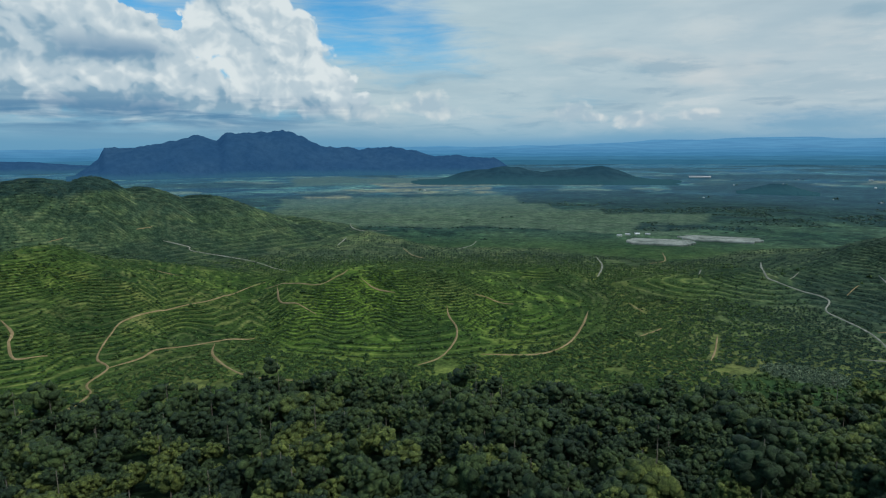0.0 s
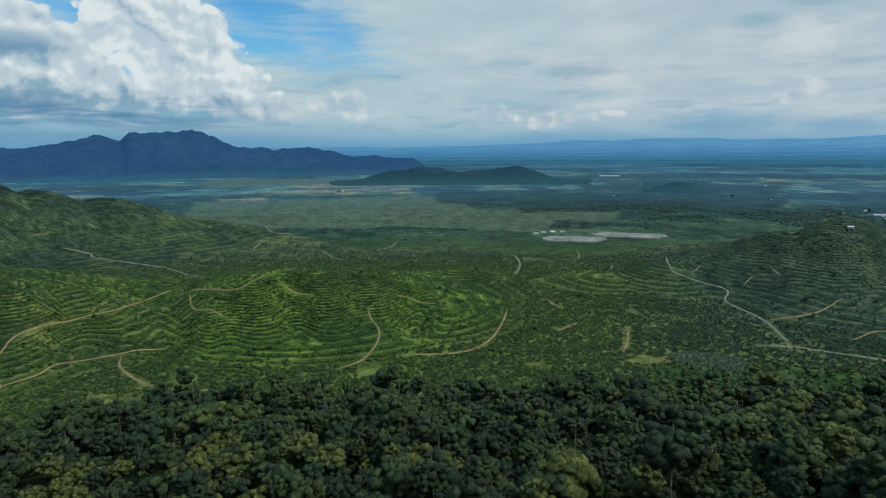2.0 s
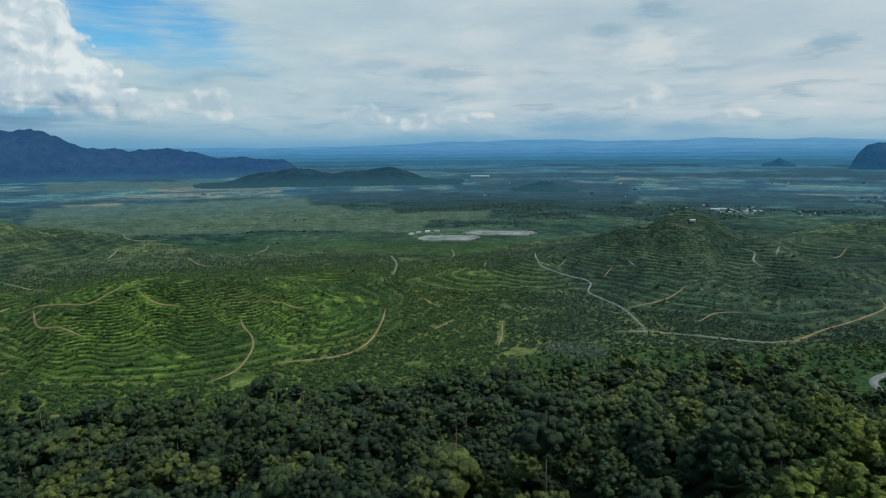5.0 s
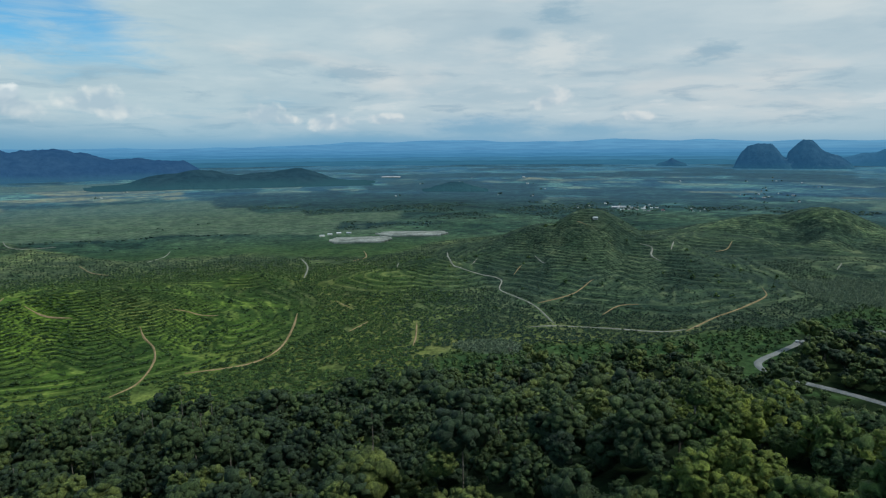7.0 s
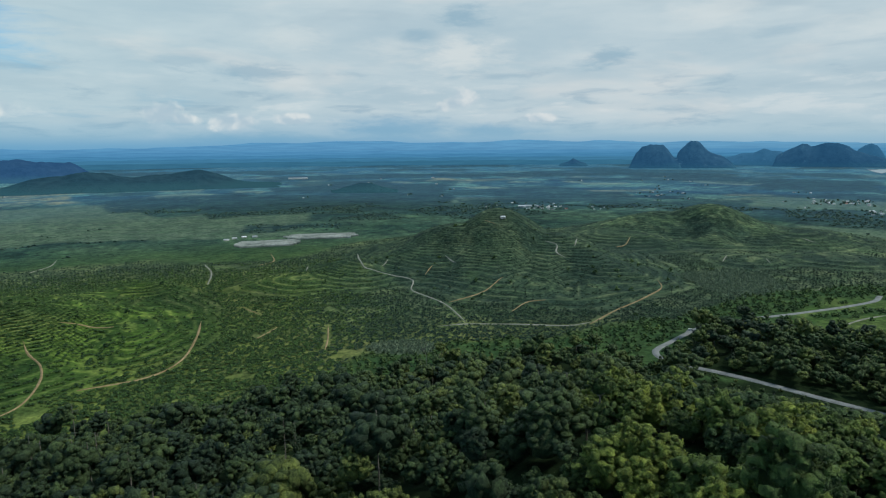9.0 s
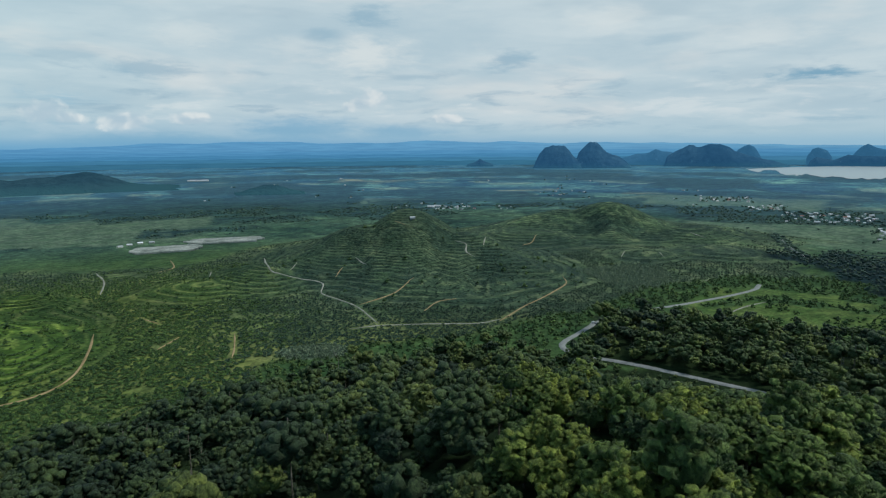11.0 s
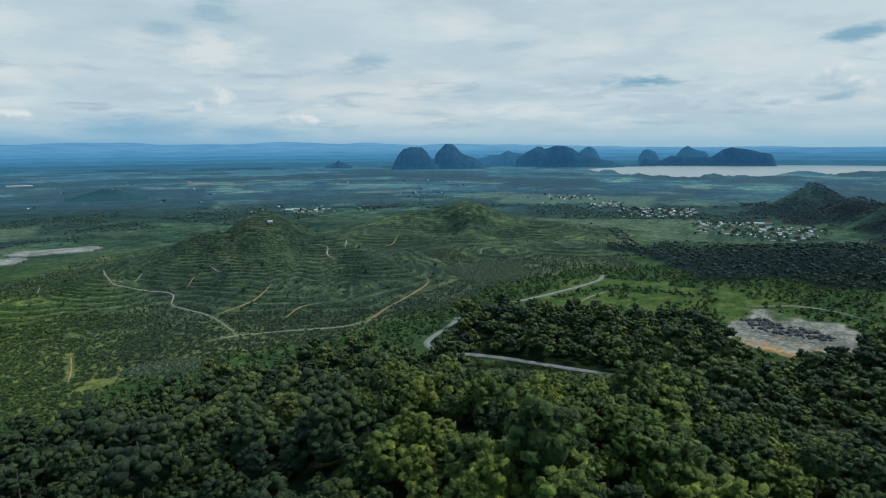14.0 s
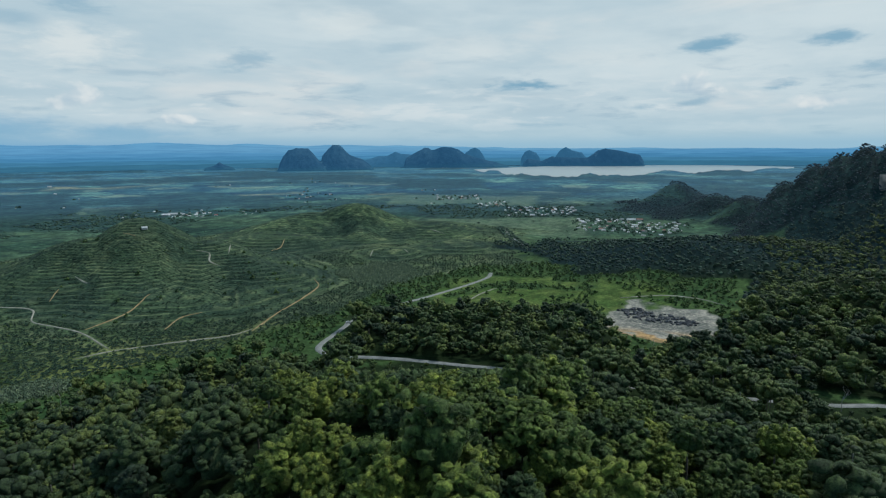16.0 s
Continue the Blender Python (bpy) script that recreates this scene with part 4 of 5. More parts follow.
# ---- trees ----
def lump_template(rng, lumps, sub, leaves, flat=0.75, leaf=(0.09, 0.17)):
    """A crown of unit radius: uneven lumps over a dome, shaggy with sprays of leaves."""
    vs, fs, count = [], [], 0
    centres = []
    for k in range(lumps):
        a, up = 2.4 * k + rng.uniform(-0.5, 0.5), 1 - 1.25 * (k + 0.5) / lumps
        ring = math.sqrt(max(0.0, 1 - up * up)) * rng.uniform(0.55, 0.9)
        size = rng.uniform(0.8, 1.3) * min(0.46, 1.02 / math.sqrt(lumps))
        c = Vector((math.cos(a) * ring * 0.82, math.sin(a) * ring * 0.82, (up * rng.uniform(0.62, 0.85)) + 0.15))
        centres.append((c, size))
        bm = bmesh.new()
        bmesh.ops.create_icosphere(bm, subdivisions=sub, radius=size)
        off = Vector((rng.uniform(0, 9), rng.uniform(0, 9), rng.uniform(0, 9)))
        for v in bm.verts:
            v.co *= 0.88 + 0.7 * noise.noise(v.co * 4.0 + off)
            v.co.z *= flat
            v.co += c
        vs.append(np.array([v.co[:] for v in bm.verts]))
        bm.verts.index_update()
        fs.append(np.array([[v.index for v in f.verts] for f in bm.faces]) + count)
        count += len(bm.verts)
        bm.free()
    for k in range(leaves):
        c, size = centres[rng.randrange(len(centres))]
        d = Vector((rng.gauss(0, 1), rng.gauss(0, 1), rng.gauss(0.45, 0.8))).normalized()
        p = c + Vector((d.x, d.y, d.z * flat)) * size * rng.uniform(0.92, 1.40)
        d = (d * 0.5 + Vector((rng.gauss(0, 0.8), rng.gauss(0, 0.8), rng.gauss(0.3, 0.7)))).normalized()
        t = d.orthogonal().normalized()
        t.rotate(Matrix.Rotation(rng.uniform(0, 6.28), 3, d))
        b = d.cross(t)
        s = rng.uniform(*leaf)
        vs.append(np.array([(p - t * s)[:], (p + t * s * 0.9 + b * s * 0.5)[:], (p + b * s * 1.1 - t * s * 0.2)[:]]))
        fs.append(np.array([[count, count + 1, count + 2]]))
        count += 3
    return np.concatenate(vs), np.concatenate(fs)


def crown_template(rng, clumps, sub, leaves, leaf=(0.03, 0.06), core=1):
    """A crown of unit radius: a dark core under a dome of many small leafy clumps, rough with sprays of leaves."""
    vs, fs, count = [], [], 0
    off = Vector((rng.uniform(0, 90), rng.uniform(0, 90), rng.uniform(0, 90)))
    lobes = [(rng.uniform(0, 6.28), rng.uniform(0.0, 0.42), rng.uniform(0.55, 0.8)) for _ in range(rng.choice((1, 2, 3, 3)))]

    def add(centre, size, level, flat, rough, keep):
        nonlocal count
        bm = bmesh.new()
        bmesh.ops.create_icosphere(bm, subdivisions=level, radius=1)
        if keep > -1:
            bmesh.ops.delete(bm, geom=[v for v in bm.verts if v.co.z < keep], context="VERTS")
        for v in bm.verts:
            r = size * (0.95 + rough * noise.noise(v.co * 2.3 + centre * 7 + off))
            v.co = Vector((v.co.x * r, v.co.y * r, v.co.z * r * flat)) + centre
        bm.verts.index_update()
        vs.append(np.array([v.co[:] for v in bm.verts]))
        fs.append(np.array([[v.index for v in f.verts] for f in bm.faces]) + count)
        count += len(bm.verts)
        bm.free()

    spots = []
    for k in range(clumps):
        a, up = 2.39996 * k + rng.uniform(-0.35, 0.35), 1 - 1.22 * (k + 0.5) / clumps
        turn, out, wide = lobes[k % len(lobes)]
        middle = Vector((math.cos(turn) * out, math.sin(turn) * out, 0.25 * rng.random() * out))
        ring = math.sqrt(max(0.0, 1 - up * up))
        reach = wide * (0.92 + 0.5 * noise.noise(Vector((math.cos(a) * ring, math.sin(a) * ring, up)) * 1.4 + off)) * rng.uniform(0.86, 1.08)
        c = middle + Vector((math.cos(a) * ring * reach, math.sin(a) * ring * reach, up * reach * 0.86 + 0.12))
        spots.append((c, rng.uniform(0.75, 1.3) * 1.08 * wide / math.sqrt(clumps / 2.2)))
    for turn, out, wide in lobes:
        add(Vector((math.cos(turn) * out, math.sin(turn) * out, 0.0)), wide * 0.80, core + 1, 0.85, 0.3, -2)
    for c, size in spots:
        add(c, size * 1.06, sub, 0.66, 1.05, -0.45 if sub > 1 else -2)
    for k in range(leaves):
        c, size = spots[rng.randrange(len(spots))]
        d = Vector((rng.gauss(0, 1), rng.gauss(0, 1), rng.gauss(0.5, 0.8))).normalized()
        p = c + Vector((d.x, d.y, d.z * 0.78)) * size * rng.uniform(0.85, 1.22)
        d = (d * 0.8 + Vector((rng.gauss(0, 0.6), rng.gauss(0, 0.6), rng.gauss(0.3, 0.5)))).normalized()
        t = d.orthogonal().normalized()
        t.rotate(Matrix.Rotation(rng.uniform(0, 6.28), 3, d))
        b = d.cross(t)
        s = rng.uniform(*leaf)
        vs.append(np.array([(p - t * s)[:], (p + t * s * 0.9 + b * s * 0.5)[:], (p + b * s * 1.1 - t * s * 0.2)[:]]))
        fs.append(np.array([[count, count + 1, count + 2]]))
        count += 3
    return np.concatenate(vs), np.concatenate(fs)


def palm_template(rng, fronds):
    """A young palm of unit radius: arching fronds round a heart."""
    vs, fs, count = [], [], 0
    for k in range(fronds):
        a = 2 * math.pi * k / fronds + rng.uniform(-0.3, 0.3)
        reach, lift = rng.uniform(0.8, 1.1), rng.uniform(0.35, 0.85)
        d, s = Vector((math.cos(a), math.sin(a), 0)), Vector((-math.sin(a), math.cos(a), 0))
        up = Vector((0, 0, 1))
        a0, mid, tip = up * 0.25, d * reach * 0.5 + up * (0.3 + lift * 0.6), d * reach + up * (0.15 + lift * 0.25)
        w = 0.40
        vs.append(np.array([a0[:], (mid - s * w)[:], (mid + s * w)[:], tip[:]]))
        fs.append(np.array([[0, 1, 2], [1, 3, 2]]) + count)
        count += 4
    return np.concatenate(vs), np.concatenate(fs)


def scatter(name, mat, templates, places, label, category, smooth_shade=True):
    """One mesh of many copies of the templates. places: x, y, z, radius, height factor, turn, tint."""
    vs, fs, tints, count = [], [], [], 0
    which = np.arange(len(places)) % len(templates)
    for k, (tv, tf) in enumerate(templates):
        p = places[which == k]
        if not len(p):
            continue
        c, s = np.cos(p[:, 5])[:, None], np.sin(p[:, 5])[:, None]
        X = (tv[:, 0] * c - tv[:, 1] * s) * p[:, 3:4] + p[:, 0:1]
        Y = (tv[:, 0] * s + tv[:, 1] * c) * p[:, 3:4] + p[:, 1:2]
        Z = tv[:, 2] * (p[:, 3] * p[:, 4])[:, None] + p[:, 2:3]
        vs.append(np.stack([X, Y, Z], -1).reshape(-1, 3))
        fs.append((tf[None] + (np.arange(len(p)) * len(tv))[:, None, None]).reshape(-1, 3) + count)
        tints.append(np.repeat(p[:, 6], len(tv)))
        count += len(p) * len(tv)
    ob = mesh_np(name, np.concatenate(vs), np.concatenate(fs), mat, (("tint", np.concatenate(tints)),), smooth_shade)
    return tagged(ob, label, category, kind="stuff")


def jittered(az0, az1, r0, r1, gap, seed):
    """Places at about one spacing all over a sector."""
    rs = np.random.RandomState(seed)
    xs, ys = np.meshgrid(np.arange(-r1, r1, gap), np.arange(-r1, r1, gap))
    x = xs.ravel() + rs.uniform(-0.42, 0.42, xs.size) * gap
    y = ys.ravel() + rs.uniform(-0.42, 0.42, xs.size) * gap
    r, az = np.hypot(x, y), np.degrees(np.arctan2(x, y))
    keep = (r > r0) & (r < r1) & (az > az0) & (az < az1)
    return x[keep], y[keep], rs


def part(name, ob_data, material_, parent, label=""):
    """Links a bmesh as one mesh object under a thing or a part."""
    if isinstance(ob_data, bmesh.types.BMesh):
        me = bpy.data.meshes.new(name)
        ob_data.to_mesh(me)
        ob_data.free()
        me.materials.append(material_)
    else:
        me = ob_data
    ob = new(name, me)
    ob.parent = parent
    if label:
        tagged(ob, label)
    return ob


def tapered(bm, a, b, ra, rb, sides=7):
    """A tapered limb from a to b."""
    a, b = Vector(a), Vector(b)
    d = (b - a).normalized()
    t = d.orthogonal().normalized()
    s = d.cross(t)
    rings = [[bm.verts.new(c + (t * math.cos(2 * math.pi * k / sides) + s * math.sin(2 * math.pi * k / sides)) * rr) for k in range(sides)] for c, rr in ((a, ra), (b, rb))]
    for k in range(sides):
        bm.faces.new((rings[0][k], rings[0][(k + 1) % sides], rings[1][(k + 1) % sides], rings[1][k]))
    bm.faces.new(rings[1])


def trunk_bmesh(rng, tall):
    """A trunk with limbs that fan out into the crown; the crown's foot is at 0."""
    bm = bmesh.new()
    fork = Vector((rng.uniform(-0.3, 0.3), rng.uniform(-0.3, 0.3), -0.5))
    tapered(bm, (0, 0, -tall), fork, 0.34, 0.2)
    for k in range(5):
        a = 2 * math.pi * k / 5 + rng.uniform(-0.4, 0.4)
        tapered(bm, fork, fork + Vector((math.cos(a) * 2.2, math.sin(a) * 2.2, rng.uniform(1.5, 2.8))), 0.15, 0.05, 5)
    return bm


def verge(x, y):
    """1 on the low growth that leaves the road open to view."""
    r, az = np.hypot(x, y), np.degrees(np.arctan2(x, y))
    line = np.interp(az, [52, 54, 58.8, 62.3, 67.7, 72.6, 98, 104], [400, 396, 383, 374, 362, 355, 355, 372])
    stretch = np.maximum.reduce([smooth(az, 52.6, 52.9) * smooth(az, 55.4, 55.1), smooth(az, 58.3, 58.6) * smooth(az, 74, 73.5), smooth(az, 98, 98.5)])
    reach = np.where(az < 57, 22, 44)
    back = np.where(az < 57, 26, 5)
    return stretch * (r > line - reach) * (r < line + back)


def forest():
    rng = random.Random(5)
    x, y, rs = jittered(-42, 109, 66, 520, 7.2, 11)
    keep = (wooded(x, y) > 0.5) & ~on_way(x, y, "road") & (pit(x, y) < 0.3) & (meadow(x, y) < 0.6)
    x, y = x[keep], y[keep]
    r, az = np.hypot(x, y), np.degrees(np.arctan2(x, y))
    n = len(x)
    crown = smooth(r, 260, 150) * smooth(az, 30, 55)
    size = rs.triangular(2.3, 3.5, 7.8, n) * (0.85 + 0.45 * (waves(x, y, 40, 2) - 0.3)) * (1 + 0.15 * crown)
    tall = rs.rand(n) > 0.90
    stem = rs.uniform(0.5, 6.5, n) + 0.75 * (size - 3.5) + 6.0 * tall
    stem = np.maximum(stem, 0.4)
    stem = stem + 6 * (az > 55.2) * (az < 58.5) * (r > 330) * (r < 380)
    stem = stem + 4.5 * (az > 75) * (az < 97) * (r > 300) * (r < 346)
    low = verge(x, y) > 0.5
    size, stem = np.where(low, rs.uniform(0.9, 1.7, n), size), np.where(low, 0.2, stem)
    tint = np.clip(waves(x, y, 55, 2) * 0.8 + rs.uniform(-0.32, 0.38, n) + 0.16 * crown + 0.28 * smooth(az, 50, 58) * smooth(r, 330, 370) - 0.22 * smooth(az, 36, 22) + 0.24 * smooth(az, 24, 34) * smooth(az, 58, 52) * smooth(r, 120, 170), 0, 0.999)
    # below the road's front stretch the trees stay short enough to leave it in view
    tallness = rs.uniform(1.0, 1.45, n)
    over = bare_height(x, y) + stem + 0.25 * size + size * tallness * 1.02 - (EYE - r * math.tan(radians(19.75)))
    over = np.where((az > 57.2) & (az < 73.5) & (r < 345) & (r > 90), np.maximum(over, 0), 0)
    cutback = np.minimum(over, stem - 0.3)
    stem = stem - np.maximum(cutback, 0)
    size = np.maximum(size - np.maximum(over - cutback, 0) / tallness, 1.2)
    p = np.stack([x, y, bare_height(x, y) + stem + 0.25 * size, size * 0.95, tallness, rs.uniform(0, 6.28, n), tint], 1)
    # the trees on the knoll that the camera passes nearest
    single = (az > 48) & (az < 98) & (r < 198)
    crowns = []
    for k in range(12):
        v, f = crown_template(rng, rng.choice((44, 58, 74)), 2, 800, leaf=(0.028, 0.055))
        me = bpy.data.meshes.new("crown")
        me.from_pydata(v.tolist(), [], f.tolist())
        me.polygons.foreach_set("use_smooth", np.ones(len(f), bool))
        at = me.attributes.new("tint", "FLOAT", "POINT")
        at.data.foreach_set("value", np.full(len(v), 0.08 + 0.07 * k, np.float32))
        me.materials.append(FOREST_SINGLE)
        crowns.append(me)
    trunks = []
    for k in range(3):
        bm = trunk_bmesh(rng, 11)
        me = bpy.data.meshes.new("trunk")
        bm.to_mesh(me)
        bm.free()
        me.materials.append(BARK)
        trunks.append(me)
    names = ("tall rainforest tree with a broad domed dark green crown", "rainforest tree with a rounded mid-green crown", "rainforest tree with a fresh yellow-green crown")
    for k, row in enumerate(p[single]):
        root = new("tree")
        root.matrix_world = pose(row[0], row[1], row[2] - 0.6 * row[3], 0, 0, math.degrees(row[5]))
        kind = min(11, int(row[6] * 12))
        tagged(root, names[min(2, kind // 4)], "tree", group="trees on the knoll")
        c = part("crown", crowns[kind], None, root)
        c.scale = (row[3], row[3], row[3] * row[4])
        c.location.z = 0.55 * row[3]
        part("trunk", trunks[k % 3], None, root)
    near = r < 235
    scatter("forest", FOREST, [crown_template(rng, rng.choice((24, 30, 38)), 1, 240, leaf=(0.04, 0.08)) for _ in range(14)], p[~single & near], "dense dark green rainforest canopy on the near slope", "forest")
    scatter("forest", FOREST, [crown_template(rng, rng.choice((12, 16, 20)), 1, 90, leaf=(0.05, 0.11), core=0) for _ in range(14)], p[~single & ~near], "dense dark green rainforest canopy on the slopes", "forest")
    # pale trunks that show between the crowns
    bm = bmesh.new()
    pick = np.where((tall | (rs.rand(n) < 0.05)) & ~single & ~low & (r > 130))[0]
    for k in pick:
        base = Vector(p[k, :3])
        tapered(bm, base + Vector((size[k] * 0.5, 0, -stem[k])), base + Vector((size[k] * 0.45, 0, size[k] * 0.9)), 0.22, 0.12, 5)
    ob = part("forest_trunks", bm, BARK, None)
    tagged(ob, "slender pale tree trunks showing through the canopy", "tree trunks", kind="stuff")
    # further woods, coarser
    x, y, rs = jittered(56, 109, 520, 1640, 6.4, 12)
    keep = (wooded(x, y) > 0.5) & ~on_way(x, y, "road")
    x, y = x[keep], y[keep]
    n = len(x)
    q = np.stack([x, y, bare_height(x, y) + rs.uniform(1, 4, n), rs.triangular(1.8, 2.8, 4.8, n) * np.where(np.hypot(x, y) > 850, 0.8, 1.0), rs.uniform(0.7, 1.0, n), rs.uniform(0, 6.28, n), rs.uniform(0, 1, n)], 1)
    slope = (np.degrees(np.arctan2(x, y)) > 93 + 14 * (waves(x, y, 80, 3) - 0.5)) & (np.hypot(x, y) + rs.uniform(-50, 50, n) < 800)
    scatter("slope_woods", FOREST, [lump_template(rng, 4, 1, 16, leaf=(0.1, 0.22)) for _ in range(8)], q[slope], "olive and green trees on the slope beside the quarry", "forest", False)
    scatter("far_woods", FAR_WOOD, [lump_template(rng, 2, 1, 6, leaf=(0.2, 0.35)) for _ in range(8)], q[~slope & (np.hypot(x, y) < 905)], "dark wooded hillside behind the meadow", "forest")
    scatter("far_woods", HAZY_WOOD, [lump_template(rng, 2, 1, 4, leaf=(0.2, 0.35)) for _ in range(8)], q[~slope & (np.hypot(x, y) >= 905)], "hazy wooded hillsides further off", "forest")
    # woods and hedges on the plain
    parts_ = []
    for gap, r0, r1, seed in ((8.0, 980, 1560, 13), (17, 760, 2900, 15)):
        x, y, rs = jittered(-40, 108, r0, r1, gap, seed)
        dark, pale, light = zones(x, y)
        d = np.hypot(x, y)
        clump = smooth(waves(x + 50, y, 80, 4), 0.40, 0.50)
        want = 0.85 * (dark > 0.45) * (clump > 0.5) * smooth(d, 1560, 1350) if gap < 12 else (0.004 + 0.22 * (waves(x, y, 45, 2) > 0.66)) * (1 - 0.75 * light) * (1 - pale) * smooth(d, 1400, 1000)
        keep = (rs.rand(len(x)) < want) & (planted(x, y) < 0.3) & (wooded(x, y) < 0.5) & ~on_way(x, y, "road")
        parts_.append(np.stack([x[keep], y[keep]], 1))
    lane = way_line(ROAD_WAYS[1], 6.0)
    x, y = np.concatenate(parts_ + [lane + (9, 0), lane - (9, 0), lane + (12, 5), lane - (12, -4)]).T
    n = len(x)
    q = np.stack([x, y, bare_height(x, y) - 0.8, rs.uniform(2.6, 5.6, n), rs.uniform(0.4, 0.65, n), rs.uniform(0, 6.28, n), rs.uniform(0, 1, n)], 1)
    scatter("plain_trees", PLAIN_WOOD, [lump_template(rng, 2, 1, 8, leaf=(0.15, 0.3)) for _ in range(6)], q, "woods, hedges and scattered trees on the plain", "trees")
    # shrubs over the scrub, the groves and the meadow's edge
    x, y, rs = jittered(-40, 92, 318, 700, 5.0, 14)
    g = grove(x, y)
    free = (wooded(x, y) < 0.5) & ~on_way(x, y, "road") & ~on_way(x, y, "track") & (pit(x, y) < 0.2)
    keep = free & (rs.rand(len(x)) < np.where(g > 0.5, 0.0, np.where(planted(x, y) > 0.5, 0.02, np.where(meadow(x, y) > 0.5, 0.03 + 0.75 * (waves(x, y, 34, 2) > 0.60), 0.85))))
    x, y, g = x[keep], y[keep], g[keep]
    n = len(x)
    q = np.stack([x, y, bare_height(x, y) + 0.1, rs.uniform(1.0, 2.6, n), rs.uniform(0.8, 1.3, n), rs.uniform(0, 6.28, n), rs.rand(n)], 1)
    scatter("scrub", SCRUB, [lump_template(rng, 4, 1, 24, leaf=(0.12, 0.25)) for _ in range(6)], q, "green bushes and young trees on the slopes", "shrubs")
    x, y, rs = jittered(20, 72, 340, 760, 2.3, 19)
    keep = (grove(x, y) > rs.uniform(0.05, 0.95, len(x))) & ~on_way(x, y, "track") & ~on_way(x, y, "road")
    x, y = x[keep], y[keep]
    n = len(x)
    q = np.stack([x, y, bare_height(x, y) + 0.8, rs.uniform(1.0, 1.6, n), rs.uniform(1.3, 2.0, n), rs.uniform(0, 6.28, n), rs.rand(n)], 1)
    scatter("young_grove", GROVE, [lump_template(rng, 3, 1, 14, leaf=(0.2, 0.4)) for _ in range(6)], q, "pale grey-green stand of slim young trees", "grove")


forest()


def palms():
    rng = random.Random(8)
    rs = np.random.RandomState(21)
    az = np.arange(-42, 75, 0.23)
    r = np.arange(318, 1120, 0.8)
    A, R = np.meshgrid(az, r)
    X, Y = polar(A, R)
    h = bare_height(X.ravel(), Y.ravel()).reshape(X.shape)
    k = np.floor(levels(X.ravel(), Y.ravel(), h.ravel()).reshape(X.shape) - 0.55)
    cross = np.zeros(X.shape, bool)
    cross[1:] = k[1:] != k[:-1]
    flat = (h < 4) & (rs.rand(*X.shape) < 0.30)
    fill = (h >= 4) & (rs.rand(*X.shape) < 0.035)
    pick = (cross | flat | fill) & (planted(X.ravel(), Y.ravel()).reshape(X.shape) > 0.5) & (rs.rand(*X.shape) < np.clip(R / 430, 0, 1) * np.clip(800 / R, 0, 1))
    n = int(pick.sum())
    x, y = polar(A[pick] + rs.uniform(-0.08, 0.08, n), R[pick] + rs.uniform(-0.25, 0.25, n))
    keep = ~on_way(x, y, "track") & (waves(x, y, 35, 3) > 0.22) & (rs.rand(n) < np.where(np.hypot(x, y) > 770, 0.5, 1.0)) & (meadow(x, y) < 0.3)
    x, y = x[keep], y[keep]
    n = len(x)
    p = np.stack([x, y, height(x, y) - 0.2, rs.uniform(0.85, 1.65, n), rs.uniform(0.8, 1.3, n), rs.uniform(0, 6.28, n), rs.rand(n)], 1)
    # palms to the right and further off get the copy with haze in it
    old = (np.degrees(np.arctan2(x, y)) + rs.uniform(-6, 6, n) > 25) | (np.hypot(x, y) + rs.uniform(-60, 60, n) > 720)
    p[:, 3] *= np.where(old, 1.05, 1.12)
    scatter("old_palm_rows", HAZED_PALM, [palm_template(rng, 5) for _ in range(6)], p[old], "rows of oil palms along the terraces, coloured darker and bluer by haze", "plantation", False)
    scatter("palm_rows", PALM, [palm_template(rng, 7) for _ in range(6)], p[~old], "rows of young oil palms along the terraces", "plantation", False)


palms()


# ---- roads and tracks ----
def ribbon(name, way, width, mat, label, category="track", lift=0.25, strips=4):
    """A way laid over the land, with a slightly crowned and uneven bed."""
    line = way_line(way, 2.5)
    d = np.gradient(line, axis=0)
    d /= np.hypot(d[:, 0], d[:, 1])[:, None] + 1e-9
    side = np.stack([d[:, 1], -d[:, 0]], 1)
    wob = 1 + 0.35 * (waves(line[:, 0], line[:, 1], 9, 2) - 0.5) if category == "track" else np.ones(len(line))
    n = len(line)
    if category == "track":
        wob = wob * (0.25 + 0.75 * np.minimum(smooth(np.arange(n), 0, 6), smooth(n - 1 - np.arange(n), 0, 6))) * (0.55 + 0.9 * waves(line[:, 0], line[:, 1], 23, 2))
    cols = []
    for k in range(strips + 1):
        u = (k / strips - 0.5) * width
        p = line + side * (u * wob)[:, None]
        mid = bare_height(line[:, 0], line[:, 1])
        z = np.maximum(bare_height(p[:, 0], p[:, 1]), mid - 0.15) + lift + 0.12 * (1 - (2 * k / strips - 1) ** 2)
        if k in (0, strips):
            z -= 0.35
        cols.append(np.stack([p[:, 0], p[:, 1], z], 1))
    v = np.concatenate(cols)
    n = len(line)
    i, j = np.meshgrid(np.arange(n - 1), np.arange(strips))
    q = np.stack([j * n + i, j * n + i + 1, (j + 1) * n + i + 1, (j + 1) * n + i], -1).reshape(-1, 4)
    return tagged(mesh_np(name, v, q, mat, (), True), label, category, kind="structure")


for way in CLAY_WAYS:
    ribbon("clay_track", way, 1.6, CLAY, "winding dry clay track cut into the terraced hillside")
for way in GRIT_WAYS:
    ribbon("gravel_track", way, 1.7, GRIT, "pale gravel farm track through the plantation")
